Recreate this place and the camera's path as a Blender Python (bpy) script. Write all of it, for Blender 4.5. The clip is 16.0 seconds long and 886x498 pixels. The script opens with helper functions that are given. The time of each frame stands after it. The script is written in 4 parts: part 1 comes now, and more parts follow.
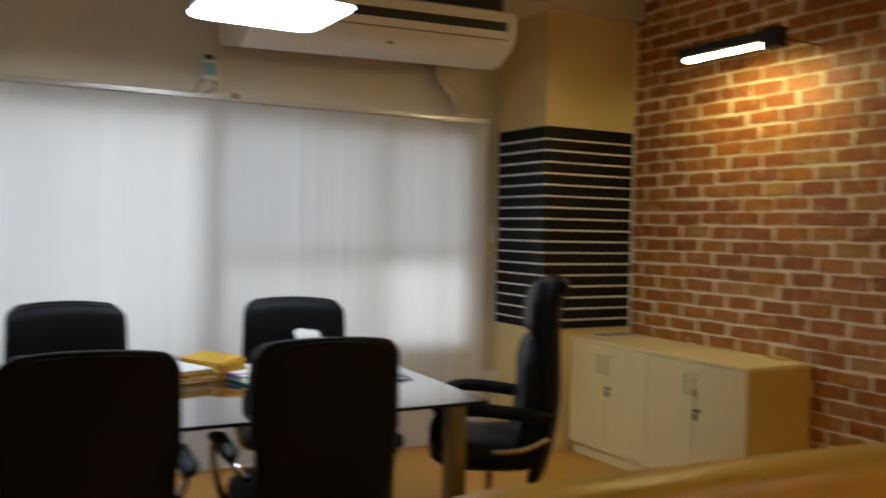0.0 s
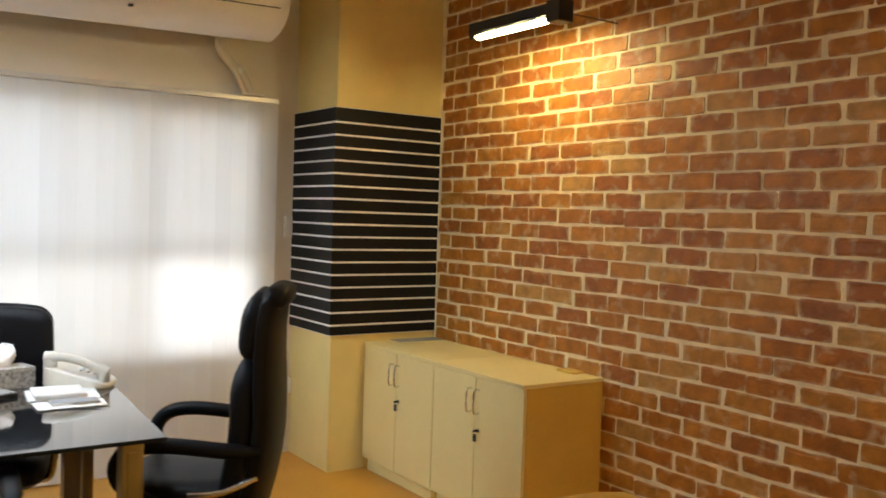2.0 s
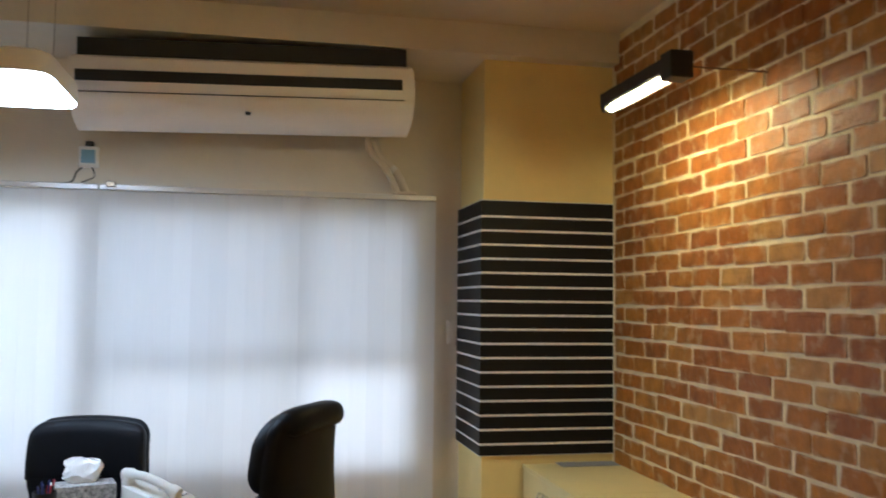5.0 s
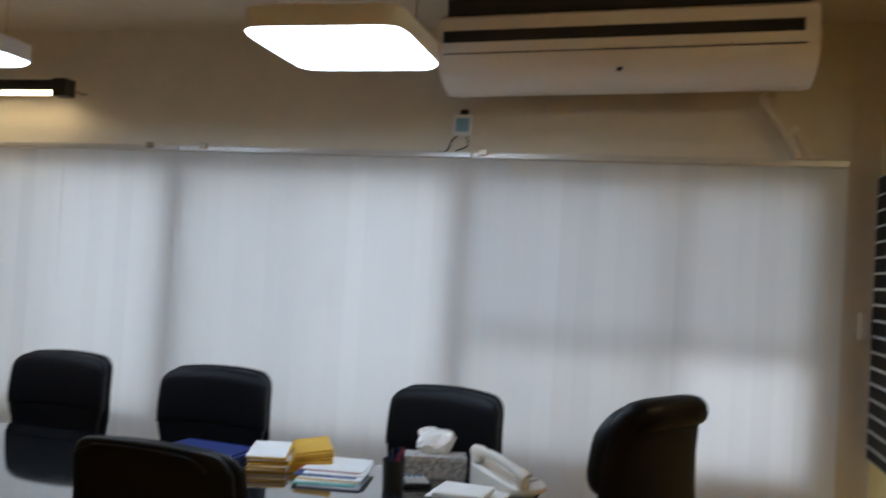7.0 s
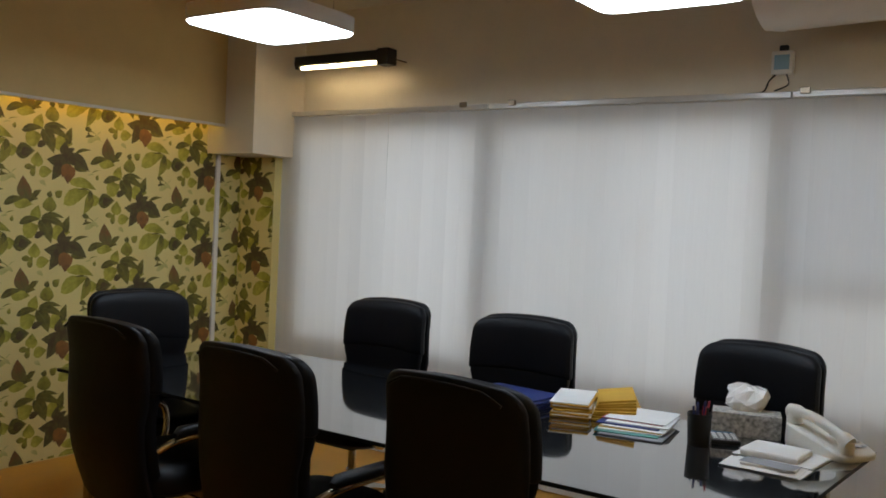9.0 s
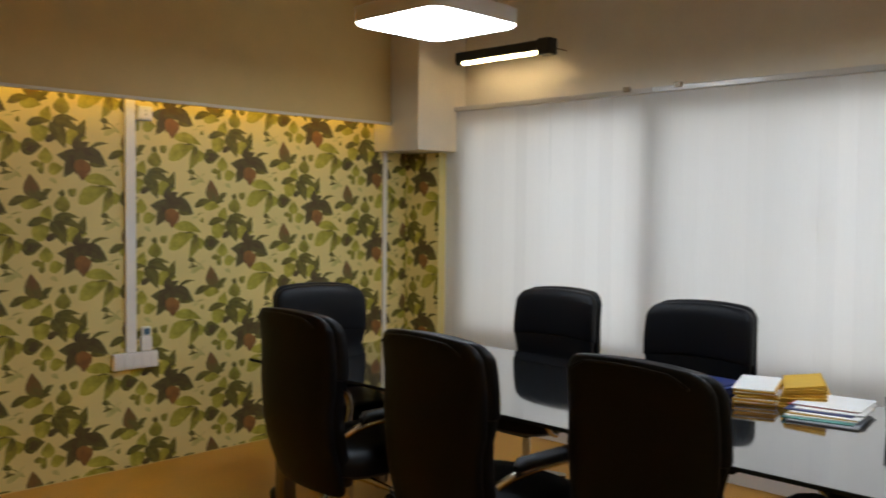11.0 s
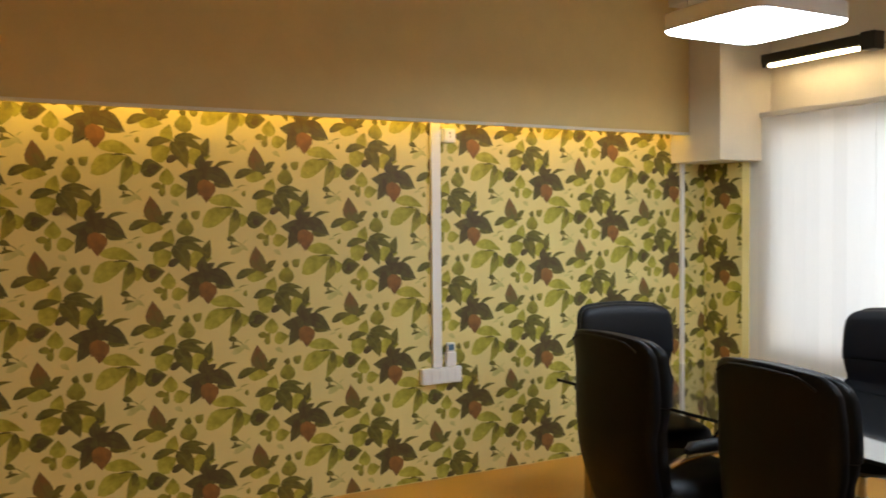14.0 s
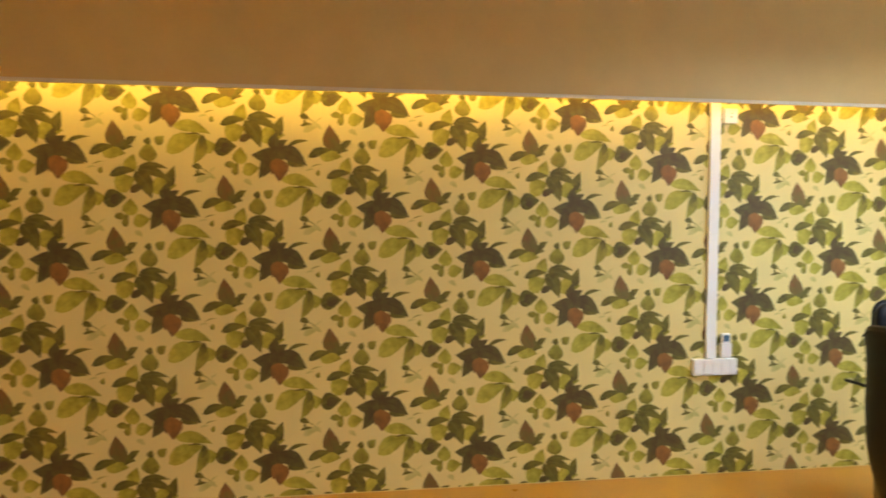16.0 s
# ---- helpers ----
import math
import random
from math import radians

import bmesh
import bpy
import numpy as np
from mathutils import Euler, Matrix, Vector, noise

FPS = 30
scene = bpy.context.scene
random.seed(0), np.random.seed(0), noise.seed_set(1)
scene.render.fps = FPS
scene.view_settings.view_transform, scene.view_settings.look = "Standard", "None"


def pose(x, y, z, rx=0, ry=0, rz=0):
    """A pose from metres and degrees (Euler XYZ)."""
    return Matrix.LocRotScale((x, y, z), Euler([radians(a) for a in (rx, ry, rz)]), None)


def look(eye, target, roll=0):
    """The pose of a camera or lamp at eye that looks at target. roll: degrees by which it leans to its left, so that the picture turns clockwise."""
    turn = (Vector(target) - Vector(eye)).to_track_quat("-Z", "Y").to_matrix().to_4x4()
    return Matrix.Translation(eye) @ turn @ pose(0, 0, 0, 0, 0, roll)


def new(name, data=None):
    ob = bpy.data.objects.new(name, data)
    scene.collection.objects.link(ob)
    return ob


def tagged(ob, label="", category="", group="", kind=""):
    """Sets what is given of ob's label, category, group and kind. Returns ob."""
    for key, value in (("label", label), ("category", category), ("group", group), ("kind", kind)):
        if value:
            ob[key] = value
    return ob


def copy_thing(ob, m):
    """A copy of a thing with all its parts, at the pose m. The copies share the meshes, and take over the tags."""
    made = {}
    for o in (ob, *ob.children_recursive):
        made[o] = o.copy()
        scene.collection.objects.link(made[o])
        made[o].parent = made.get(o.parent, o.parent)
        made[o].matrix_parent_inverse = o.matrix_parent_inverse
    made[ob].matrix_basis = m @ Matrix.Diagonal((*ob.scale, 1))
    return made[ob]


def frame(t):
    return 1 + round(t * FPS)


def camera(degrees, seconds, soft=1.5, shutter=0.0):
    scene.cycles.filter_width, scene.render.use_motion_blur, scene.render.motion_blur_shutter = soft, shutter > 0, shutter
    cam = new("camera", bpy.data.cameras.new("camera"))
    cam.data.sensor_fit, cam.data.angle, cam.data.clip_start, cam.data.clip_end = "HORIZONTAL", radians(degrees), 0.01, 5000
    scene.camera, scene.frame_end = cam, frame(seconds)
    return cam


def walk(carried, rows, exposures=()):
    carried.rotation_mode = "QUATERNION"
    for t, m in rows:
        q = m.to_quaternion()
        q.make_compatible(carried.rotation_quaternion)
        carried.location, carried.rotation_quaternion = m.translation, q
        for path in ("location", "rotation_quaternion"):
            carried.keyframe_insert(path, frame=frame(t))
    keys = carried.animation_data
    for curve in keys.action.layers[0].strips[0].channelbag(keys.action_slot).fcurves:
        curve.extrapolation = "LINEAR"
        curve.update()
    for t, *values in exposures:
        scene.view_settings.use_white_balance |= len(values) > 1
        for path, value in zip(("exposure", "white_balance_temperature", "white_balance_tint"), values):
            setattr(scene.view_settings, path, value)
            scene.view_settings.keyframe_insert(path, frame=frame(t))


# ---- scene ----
cam = camera(53.2, 16.0, soft=1.7, shutter=0.6)
PATH = [
    (0, (-4.05, -4.608, 1.425), (-3.067, -2.866, 1.381), 1.2),
    (0.5, (-3.809, -4.678, 1.426), (-2.638, -3.059, 1.332), 0.7),
    (1, (-3.502, -4.555, 1.411), (-2.242, -3.003, 1.346), 2.3),
    (1.1, (-3.457, -4.526, 1.423), (-2.156, -3.008, 1.364), 1.9),
    (1.5, (-3.329, -4.517, 1.448), (-2.1, -2.94, 1.405), -0.0),
    (2, (-3.058, -4.518, 1.504), (-1.925, -2.872, 1.429), 1.9),
    (2.5, (-2.793, -4.423, 1.456), (-1.703, -2.748, 1.372), 1.4),
    (3, (-2.546, -4.385, 1.488), (-1.595, -2.627, 1.416), -1.1),
    (3.5, (-2.274, -4.481, 1.539), (-1.519, -2.63, 1.51), 2.3),
    (3.7, (-2.182, -4.474, 1.539), (-1.485, -2.599, 1.524), 1.2),
    (6, (-1.711, -4.190, 1.603), (-1.768, -2.198, 1.765), 2.7),
    (6.5, (-1.658, -4.017, 1.569), (-2.033, -2.058, 1.716), 2.1),
    (7, (-1.687, -3.973, 1.540), (-2.170, -2.033, 1.595), 3.3),
    (7.5, (-1.614, -3.880, 1.543), (-2.435, -2.056, 1.516), 1.5),
    (8, (-1.617, -3.900, 1.530), (-2.637, -2.180, 1.482), 1.8),
    (10.3, (-1.632, -3.951, 1.462), (-2.875, -2.387, 1.377), 1.5),
    (10.5, (-1.638, -3.968, 1.464), (-2.925, -2.44, 1.374), 1.2),
    (11, (-1.649, -3.987, 1.466), (-3.049, -2.562, 1.376), 0.6),
    (11.5, (-1.665, -3.996, 1.462), (-3.157, -2.666, 1.381), 0.6),
    (12, (-1.672, -4.002, 1.463), (-3.204, -2.719, 1.37), 0.9),
    (12.5, (-1.702, -4.019, 1.472), (-3.292, -2.809, 1.371), 1.1),
    (13, (-1.753, -4.044, 1.478), (-3.373, -2.875, 1.385), 0.9),
    (13.5, (-1.81, -4.053, 1.486), (-3.503, -2.991, 1.411), -0.2),
    (14, (-1.851, -4.093, 1.501), (-3.607, -3.137, 1.434), -0.5),
    (14.5, (-1.861, -4.074, 1.506), (-3.67, -3.224, 1.43), -0.6),
    (15, (-1.834, -4.05, 1.512), (-3.721, -3.395, 1.415), -0.3),
    (15.5, (-1.835, -4.058, 1.555), (-3.764, -3.546, 1.433), 0.6),
    (16, (-1.826, -4.071, 1.487), (-3.788, -3.697, 1.387), 0.4),
]
EXPOSURE = [(0, 0.07, 6000, 10), (0.5, 0.04, 6200, 10), (1.0, 0.54, 6400, 10), (1.5, 0.93, 6350, 10), (3.0, 0.96, 5800, 10), (3.7, 0.92, 5400, 10),
            (5.8, 0.26, 5200, 10), (7.0, -0.17, 5600, 10), (8.2, -0.35, 5950, 10), (10.3, -0.15, 6300, 10), (12.5, 0.5, 6200, 10), (14.0, 0.76, 6200, 10), (15.0, 1.1, 6050, 10), (16.0, 1.38, 6050, 10)]
walk(cam, [(t, look(eye, target, roll)) for t, eye, target, roll in PATH], EXPOSURE)

# ---- light ----
world = bpy.data.worlds.new("world")
scene.world = world
world.use_nodes = True
wn = world.node_tree
bg = wn.nodes["Background"]
sky = wn.nodes.new("ShaderNodeTexSky")
sky.sky_type, sky.sun_disc = "NISHITA", False
sky.sun_elevation, sky.sun_rotation = radians(50), radians(200)
wn.links.new(sky.outputs[0], bg.inputs[0])
bg.inputs[1].default_value = 0.1

COOL = (0.80, 0.91, 1.0)


def area_lamp(name, m, sx, sy, watts, colour):
    data = bpy.data.lights.new(name, "AREA")
    data.shape, data.size, data.size_y = "RECTANGLE", sx, sy
    data.energy, data.color = watts, colour
    ob = new(name, data)
    ob.matrix_world = m
    return ob


# ---- materials ----
def mat(name, colour, rough=0.6, metal=0.0, spread=0.06, scale=6.0, bump=0.0, bump_scale=200.0, spec=0.5,
        coat=0.0, per_object=0.0):
    """Painted or plain surface: two scales of tone variation, fine relief."""
    m = bpy.data.materials.new(name)
    m.use_nodes = True
    t = m.node_tree
    p = t.nodes["Principled BSDF"]
    p.inputs["Roughness"].default_value = rough
    p.inputs["Metallic"].default_value = metal
    p.inputs["Specular IOR Level"].default_value = spec
    p.inputs["Coat Weight"].default_value = coat
    co = t.nodes.new("ShaderNodeTexCoord")
    n1 = t.nodes.new("ShaderNodeTexNoise")
    n1.inputs["Scale"].default_value, n1.inputs["Detail"].default_value = scale, 6
    n2 = t.nodes.new("ShaderNodeTexNoise")
    n2.inputs["Scale"].default_value, n2.inputs["Detail"].default_value = scale * 14, 3
    geo = t.nodes.new("ShaderNodeNewGeometry")
    t.links.new(geo.outputs["Position"], n1.inputs["Vector"])
    t.links.new(geo.outputs["Position"], n2.inputs["Vector"])
    add = t.nodes.new("ShaderNodeMath")
    add.operation = "MULTIPLY_ADD"
    add.inputs[1].default_value = 0.4
    t.links.new(n2.outputs[0], add.inputs[0])
    t.links.new(n1.outputs[0], add.inputs[2])
    last = add.outputs[0]
    if per_object:
        oi = t.nodes.new("ShaderNodeObjectInfo")
        ad2 = t.nodes.new("ShaderNodeMath")
        ad2.operation = "MULTIPLY_ADD"
        ad2.inputs[1].default_value = per_object
        t.links.new(oi.outputs["Random"], ad2.inputs[0])
        t.links.new(last, ad2.inputs[2])
        last = ad2.outputs[0]
    ramp = t.nodes.new("ShaderNodeMapRange")
    ramp.inputs[1].default_value, ramp.inputs[2].default_value = 0.4, 1.0 + per_object
    ramp.inputs[3].default_value, ramp.inputs[4].default_value = 1 - spread, 1 + spread
    t.links.new(last, ramp.inputs[0])
    mul = t.nodes.new("ShaderNodeMix")
    mul.data_type, mul.blend_type = "RGBA", "MULTIPLY"
    mul.inputs[0].default_value = 1
    mul.inputs[6].default_value = (*colour, 1)
    t.links.new(ramp.outputs[0], mul.inputs[7])
    t.links.new(mul.outputs[2], p.inputs["Base Color"])
    rr = t.nodes.new("ShaderNodeMapRange")
    rr.inputs[3].default_value, rr.inputs[4].default_value = max(rough - 0.07, 0.02), min(rough + 0.07, 1)
    t.links.new(n1.outputs[0], rr.inputs[0])
    t.links.new(rr.outputs[0], p.inputs["Roughness"])
    if bump:
        n3 = t.nodes.new("ShaderNodeTexNoise")
        n3.inputs["Scale"].default_value, n3.inputs["Detail"].default_value = bump_scale, 4
        t.links.new(geo.outputs["Position"], n3.inputs["Vector"])
        b = t.nodes.new("ShaderNodeBump")
        b.inputs["Strength"].default_value, b.inputs["Distance"].default_value = bump, 0.004
        t.links.new(n3.outputs[0], b.inputs["Height"])
        t.links.new(b.outputs[0], p.inputs["Normal"])
    return m


def glow(name, colour, strength):
    m = bpy.data.materials.new(name)
    m.use_nodes = True
    p = m.node_tree.nodes["Principled BSDF"]
    p.inputs["Base Color"].default_value = (0.9, 0.9, 0.9, 1)
    p.inputs["Emission Color"].default_value = (*colour, 1)
    p.inputs["Emission Strength"].default_value = strength
    return m


def glass_mat(name, tint):
    """Thin window pane: lets light straight through, tinted, with a sharp reflection."""
    m = bpy.data.materials.new(name)
    m.use_nodes = True
    t = m.node_tree
    t.nodes.remove(t.nodes["Principled BSDF"])
    tr = t.nodes.new("ShaderNodeBsdfTransparent")
    tr.inputs[0].default_value = (*tint, 1)
    gl = t.nodes.new("ShaderNodeBsdfGlossy")
    gl.inputs["Roughness"].default_value = 0.02
    fr = t.nodes.new("ShaderNodeFresnel")
    mix = t.nodes.new("ShaderNodeMixShader")
    t.links.new(fr.outputs[0], mix.inputs[0])
    t.links.new(tr.outputs[0], mix.inputs[1])
    t.links.new(gl.outputs[0], mix.inputs[2])
    t.links.new(mix.outputs[0], t.nodes["Material Output"].inputs[0])
    return m


def brick_mat():
    m = bpy.data.materials.new("brick_clay")
    m.use_nodes = True
    t = m.node_tree
    p = t.nodes["Principled BSDF"]
    p.inputs["Roughness"].default_value = 0.42
    p.inputs["Specular IOR Level"].default_value = 0.32
    oi = t.nodes.new("ShaderNodeObjectInfo")
    geo = t.nodes.new("ShaderNodeNewGeometry")
    rnd = t.nodes.new("ShaderNodeMath")
    rnd.operation = "ADD"
    t.links.new(oi.outputs["Random"], rnd.inputs[0])
    t.links.new(geo.outputs["Random Per Island"], rnd.inputs[1])
    fr = t.nodes.new("ShaderNodeMath")
    fr.operation = "FRACT"
    t.links.new(rnd.outputs[0], fr.inputs[0])
    ramp = t.nodes.new("ShaderNodeValToRGB")
    e = ramp.color_ramp.elements
    e[0].position, e[0].color = 0.0, (0.34, 0.112, 0.022, 1)
    e[1].position, e[1].color = 1.0, (0.52, 0.28, 0.07, 1)
    for pos, col in ((0.15, (0.36, 0.118, 0.015, 1)), (0.5, (0.42, 0.152, 0.016, 1)), (0.85, (0.47, 0.192, 0.024, 1))):
        k = e.new(pos)
        k.color = col
    t.links.new(fr.outputs[0], ramp.inputs[0])
    n = t.nodes.new("ShaderNodeTexNoise")
    n.inputs["Scale"].default_value, n.inputs["Detail"].default_value = 14, 8
    t.links.new(geo.outputs["Position"], n.inputs["Vector"])
    mr = t.nodes.new("ShaderNodeMapRange")
    mr.inputs[1].default_value, mr.inputs[2].default_value = 0.3, 0.7
    mr.inputs[3].default_value, mr.inputs[4].default_value = 0.66, 1.14
    t.links.new(n.outputs[0], mr.inputs[0])
    mul = t.nodes.new("ShaderNodeMix")
    mul.data_type, mul.blend_type = "RGBA", "MULTIPLY"
    mul.inputs[0].default_value = 1
    t.links.new(ramp.outputs[0], mul.inputs[6])
    t.links.new(mr.outputs[0], mul.inputs[7])
    # lime smears from the pointing
    n2 = t.nodes.new("ShaderNodeTexNoise")
    n2.inputs["Scale"].default_value, n2.inputs["Detail"].default_value = 15, 9
    t.links.new(geo.outputs["Position"], n2.inputs["Vector"])
    sm = t.nodes.new("ShaderNodeMapRange")
    sm.inputs[1].default_value, sm.inputs[2].default_value = 0.56, 0.78
    sm.inputs[3].default_value, sm.inputs[4].default_value = 0.0, 0.6
    at = t.nodes.new("ShaderNodeAttribute")
    at.attribute_name = "lime"
    ed = t.nodes.new("ShaderNodeMath")
    ed.operation = "MULTIPLY_ADD"
    ed.inputs[1].default_value = 0.17
    t.links.new(at.outputs["Fac"], ed.inputs[0])
    t.links.new(n2.outputs[0], ed.inputs[2])
    t.links.new(ed.outputs[0], sm.inputs[0])
    mx = t.nodes.new("ShaderNodeMix")
    mx.data_type = "RGBA"
    mx.inputs[7].default_value = (0.70, 0.54, 0.31, 1)
    t.links.new(sm.outputs[0], mx.inputs[0])
    t.links.new(mul.outputs[2], mx.inputs[6])
    t.links.new(mx.outputs[2], p.inputs["Base Color"])
    n3 = t.nodes.new("ShaderNodeTexNoise")
    n3.inputs["Scale"].default_value, n3.inputs["Detail"].default_value = 60, 6
    t.links.new(geo.outputs["Position"], n3.inputs["Vector"])
    b = t.nodes.new("ShaderNodeBump")
    b.inputs["Strength"].default_value, b.inputs["Distance"].default_value = 0.6, 0.006
    t.links.new(n3.outputs[0], b.inputs["Height"])
    t.links.new(b.outputs[0], p.inputs["Normal"])
    return m


def blind_mat():
    m = bpy.data.materials.new("blind_fabric")
    m.use_nodes = True
    t = m.node_tree
    out = t.nodes["Material Output"]
    t.nodes.remove(t.nodes["Principled BSDF"])
    geo = t.nodes.new("ShaderNodeNewGeometry")
    n = t.nodes.new("ShaderNodeTexNoise")
    n.inputs["Scale"].default_value, n.inputs["Detail"].default_value = 3, 3
    mp = t.nodes.new("ShaderNodeMapping")
    mp.inputs["Scale"].default_value = (60, 60, 1.5)
    t.links.new(geo.outputs["Position"], mp.inputs[0])
    t.links.new(mp.outputs[0], n.inputs["Vector"])
    oi = t.nodes.new("ShaderNodeObjectInfo")
    ad = t.nodes.new("ShaderNodeMath")
    ad.operation = "ADD"
    t.links.new(n.outputs[0], ad.inputs[0])
    t.links.new(oi.outputs["Random"], ad.inputs[1])
    mr = t.nodes.new("ShaderNodeMapRange")
    mr.inputs[1].default_value, mr.inputs[2].default_value = 0.2, 1.7
    mr.inputs[3].default_value, mr.inputs[4].default_value = 0.79, 0.86
    t.links.new(ad.outputs[0], mr.inputs[0])
    cr = t.nodes.new("ShaderNodeCombineColor")
    for i in range(3):
        t.links.new(mr.outputs[0], cr.inputs[i])
    d = t.nodes.new("ShaderNodeBsdfDiffuse")
    tr = t.nodes.new("ShaderNodeBsdfTranslucent")
    t.links.new(cr.outputs[0], d.inputs[0])
    t.links.new(cr.outputs[0], tr.inputs[0])
    mix = t.nodes.new("ShaderNodeMixShader")
    mix.inputs[0].default_value = 0.36
    t.links.new(d.outputs[0], mix.inputs[1])
    t.links.new(tr.outputs[0], mix.inputs[2])
    t.links.new(mix.outputs[0], out.inputs[0])
    return m


CREAM = mat("cream_wall_paint", (0.82, 0.665, 0.275), 0.6, spread=0.05, bump=0.08)
WHITE = mat("off_white_wall_paint", (0.72, 0.66, 0.55), 0.65, spread=0.05, bump=0.08)
FASC = mat("fascia_paint", (0.62, 0.46, 0.195), 0.65, spread=0.05, bump=0.06)
CEIL = mat("ceiling_paint", (0.66, 0.57, 0.42), 0.8, spread=0.04, bump=0.06)
FLOOR = mat("ochre_vinyl_floor", (0.60, 0.29, 0.034), 0.3, spread=0.12, scale=3, bump=0.03)
MORTAR = mat("lime_mortar", (0.90, 0.79, 0.52), 0.8, spread=0.2, scale=12, bump=0.8, bump_scale=90)
BRICK = brick_mat()
BLACKBOARD = mat("black_painted_board", (0.008, 0.0075, 0.0075), 0.5, spread=0.2, bump=0.05, spec=0.2)
TRIM = mat("white_trim", (0.86, 0.86, 0.85), 0.5, spread=0.04)
LAM = mat("cream_laminate", (0.85, 0.72, 0.33), 0.42, spread=0.05, scale=3)
MAPLE = mat("honey_maple_laminate", (0.70, 0.47, 0.09), 0.42, spread=0.1, scale=4)
CHROME = mat("chrome", (0.75, 0.74, 0.72), 0.16, 1.0, spread=0.05)
STEEL = mat("bronzed_steel", (0.30, 0.24, 0.17), 0.34, 1.0, spread=0.1)
LEATHER = mat("black_leather", (0.0042, 0.0045, 0.0065), 0.46, spread=0.25, bump=0.25, bump_scale=320, spec=0.18)
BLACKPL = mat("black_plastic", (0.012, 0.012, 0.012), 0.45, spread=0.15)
MUSTARD = mat("mustard_leather", (0.50, 0.29, 0.03), 0.36, spread=0.12, scale=5, bump=0.12, bump_scale=260)
ACPL = mat("ivory_plastic", (0.74, 0.68, 0.60), 0.45, spread=0.04)
WHITEPL = mat("white_plastic", (0.84, 0.84, 0.83), 0.4, spread=0.04)
ALU = mat("aluminium", (0.66, 0.65, 0.62), 0.32, 0.9, spread=0.08)
PAPERW = mat("white_paper", (0.8, 0.79, 0.77), 0.8, spread=0.05)
BLIND = blind_mat()
RUSTY = mat("brown_painted_steel", (0.16, 0.07, 0.03), 0.5, spread=0.1)
RAIL = mat("brushed_rail", (0.64, 0.62, 0.59), 0.34, 0.3, spread=0.08)
GLASSEDGE = mat("ground_glass_edge", (0.012, 0.014, 0.014), 0.55, spread=0.1, spec=0.15)
DARKGLASS = mat("black_glass", (0.012, 0.013, 0.015), 0.05, spread=0.1, spec=1.0, coat=1.0)
PANEL = glow("lamp_diffuser", COOL, 16.5)
TUBE = glow("warm_tube", (1.0, 0.78, 0.34), 120.0)
TUBE3 = glow("warm_tube_dim", (1.0, 0.72, 0.36), 22.0)
TUBE2 = glow("warm_fill_tube", (1.0, 0.80, 0.49), 135.0)
STRIP = glow("warm_led_strip", (1.0, 0.66, 0.14), 7.5)
WALLPAPER = mat("wallpaper_ground", (0.77, 0.66, 0.275), 0.6, spread=0.05, bump=0.05)
GLASS = glass_mat("clear_glass", (0.90, 0.91, 0.905))
# pane tints picked so that the daylight on the blinds comes out uneven
TINTED = glass_mat("tinted_glass", (0.63, 0.65, 0.66))
CLEAR2 = glass_mat("light_tinted_glass", (0.81, 0.82, 0.81))
TINTED2 = glass_mat("half_tinted_glass", (0.74, 0.75, 0.74))


# ---- mesh helpers ----
def obj(name, bm, material, smooth=False):
    me = bpy.data.meshes.new(name)
    bm.to_mesh(me)
    bm.free()
    mats = material if isinstance(material, (list, tuple)) else [material]
    for q in mats:
        me.materials.append(q)
    if smooth:
        me.polygons.foreach_set("use_smooth", [True] * len(me.polygons))
        me.set_sharp_from_angle(angle=radians(40))
    return new(name, me)


def part(name, bm, material, parent, label="", smooth=False):
    ob = obj(name, bm, material, smooth)
    ob.parent = parent
    if label:
        tagged(ob, label)
    return ob


def empty(name, m=Matrix()):
    ob = new(name)
    ob.empty_display_size = 0.1
    ob.matrix_basis = m
    return ob


def add_box(bm, x0, x1, y0, y1, z0, z1, bevel=0.0, segments=2, m=None):
    g = bmesh.ops.create_cube(bm, size=1)
    vs = g["verts"]
    for v in vs:
        v.co = Vector(((x0 + x1) / 2 + v.co.x * (x1 - x0), (y0 + y1) / 2 + v.co.y * (y1 - y0),
                       (z0 + z1) / 2 + v.co.z * (z1 - z0)))
    if bevel:
        es = list({e for v in vs for e in v.link_edges})
        r = bmesh.ops.bevel(bm, geom=es, offset=bevel, segments=segments, profile=0.5, affect="EDGES")
        vs = list({v for f in r["faces"] for v in f.verts} | {v for v in vs if v.is_valid})
    if m is not None:
        bmesh.ops.transform(bm, matrix=m, verts=vs)
    return vs


def box(x0, x1, y0, y1, z0, z1, bevel=0.0, segments=2, m=None):
    bm = bmesh.new()
    add_box(bm, x0, x1, y0, y1, z0, z1, bevel, segments, m)
    return bm


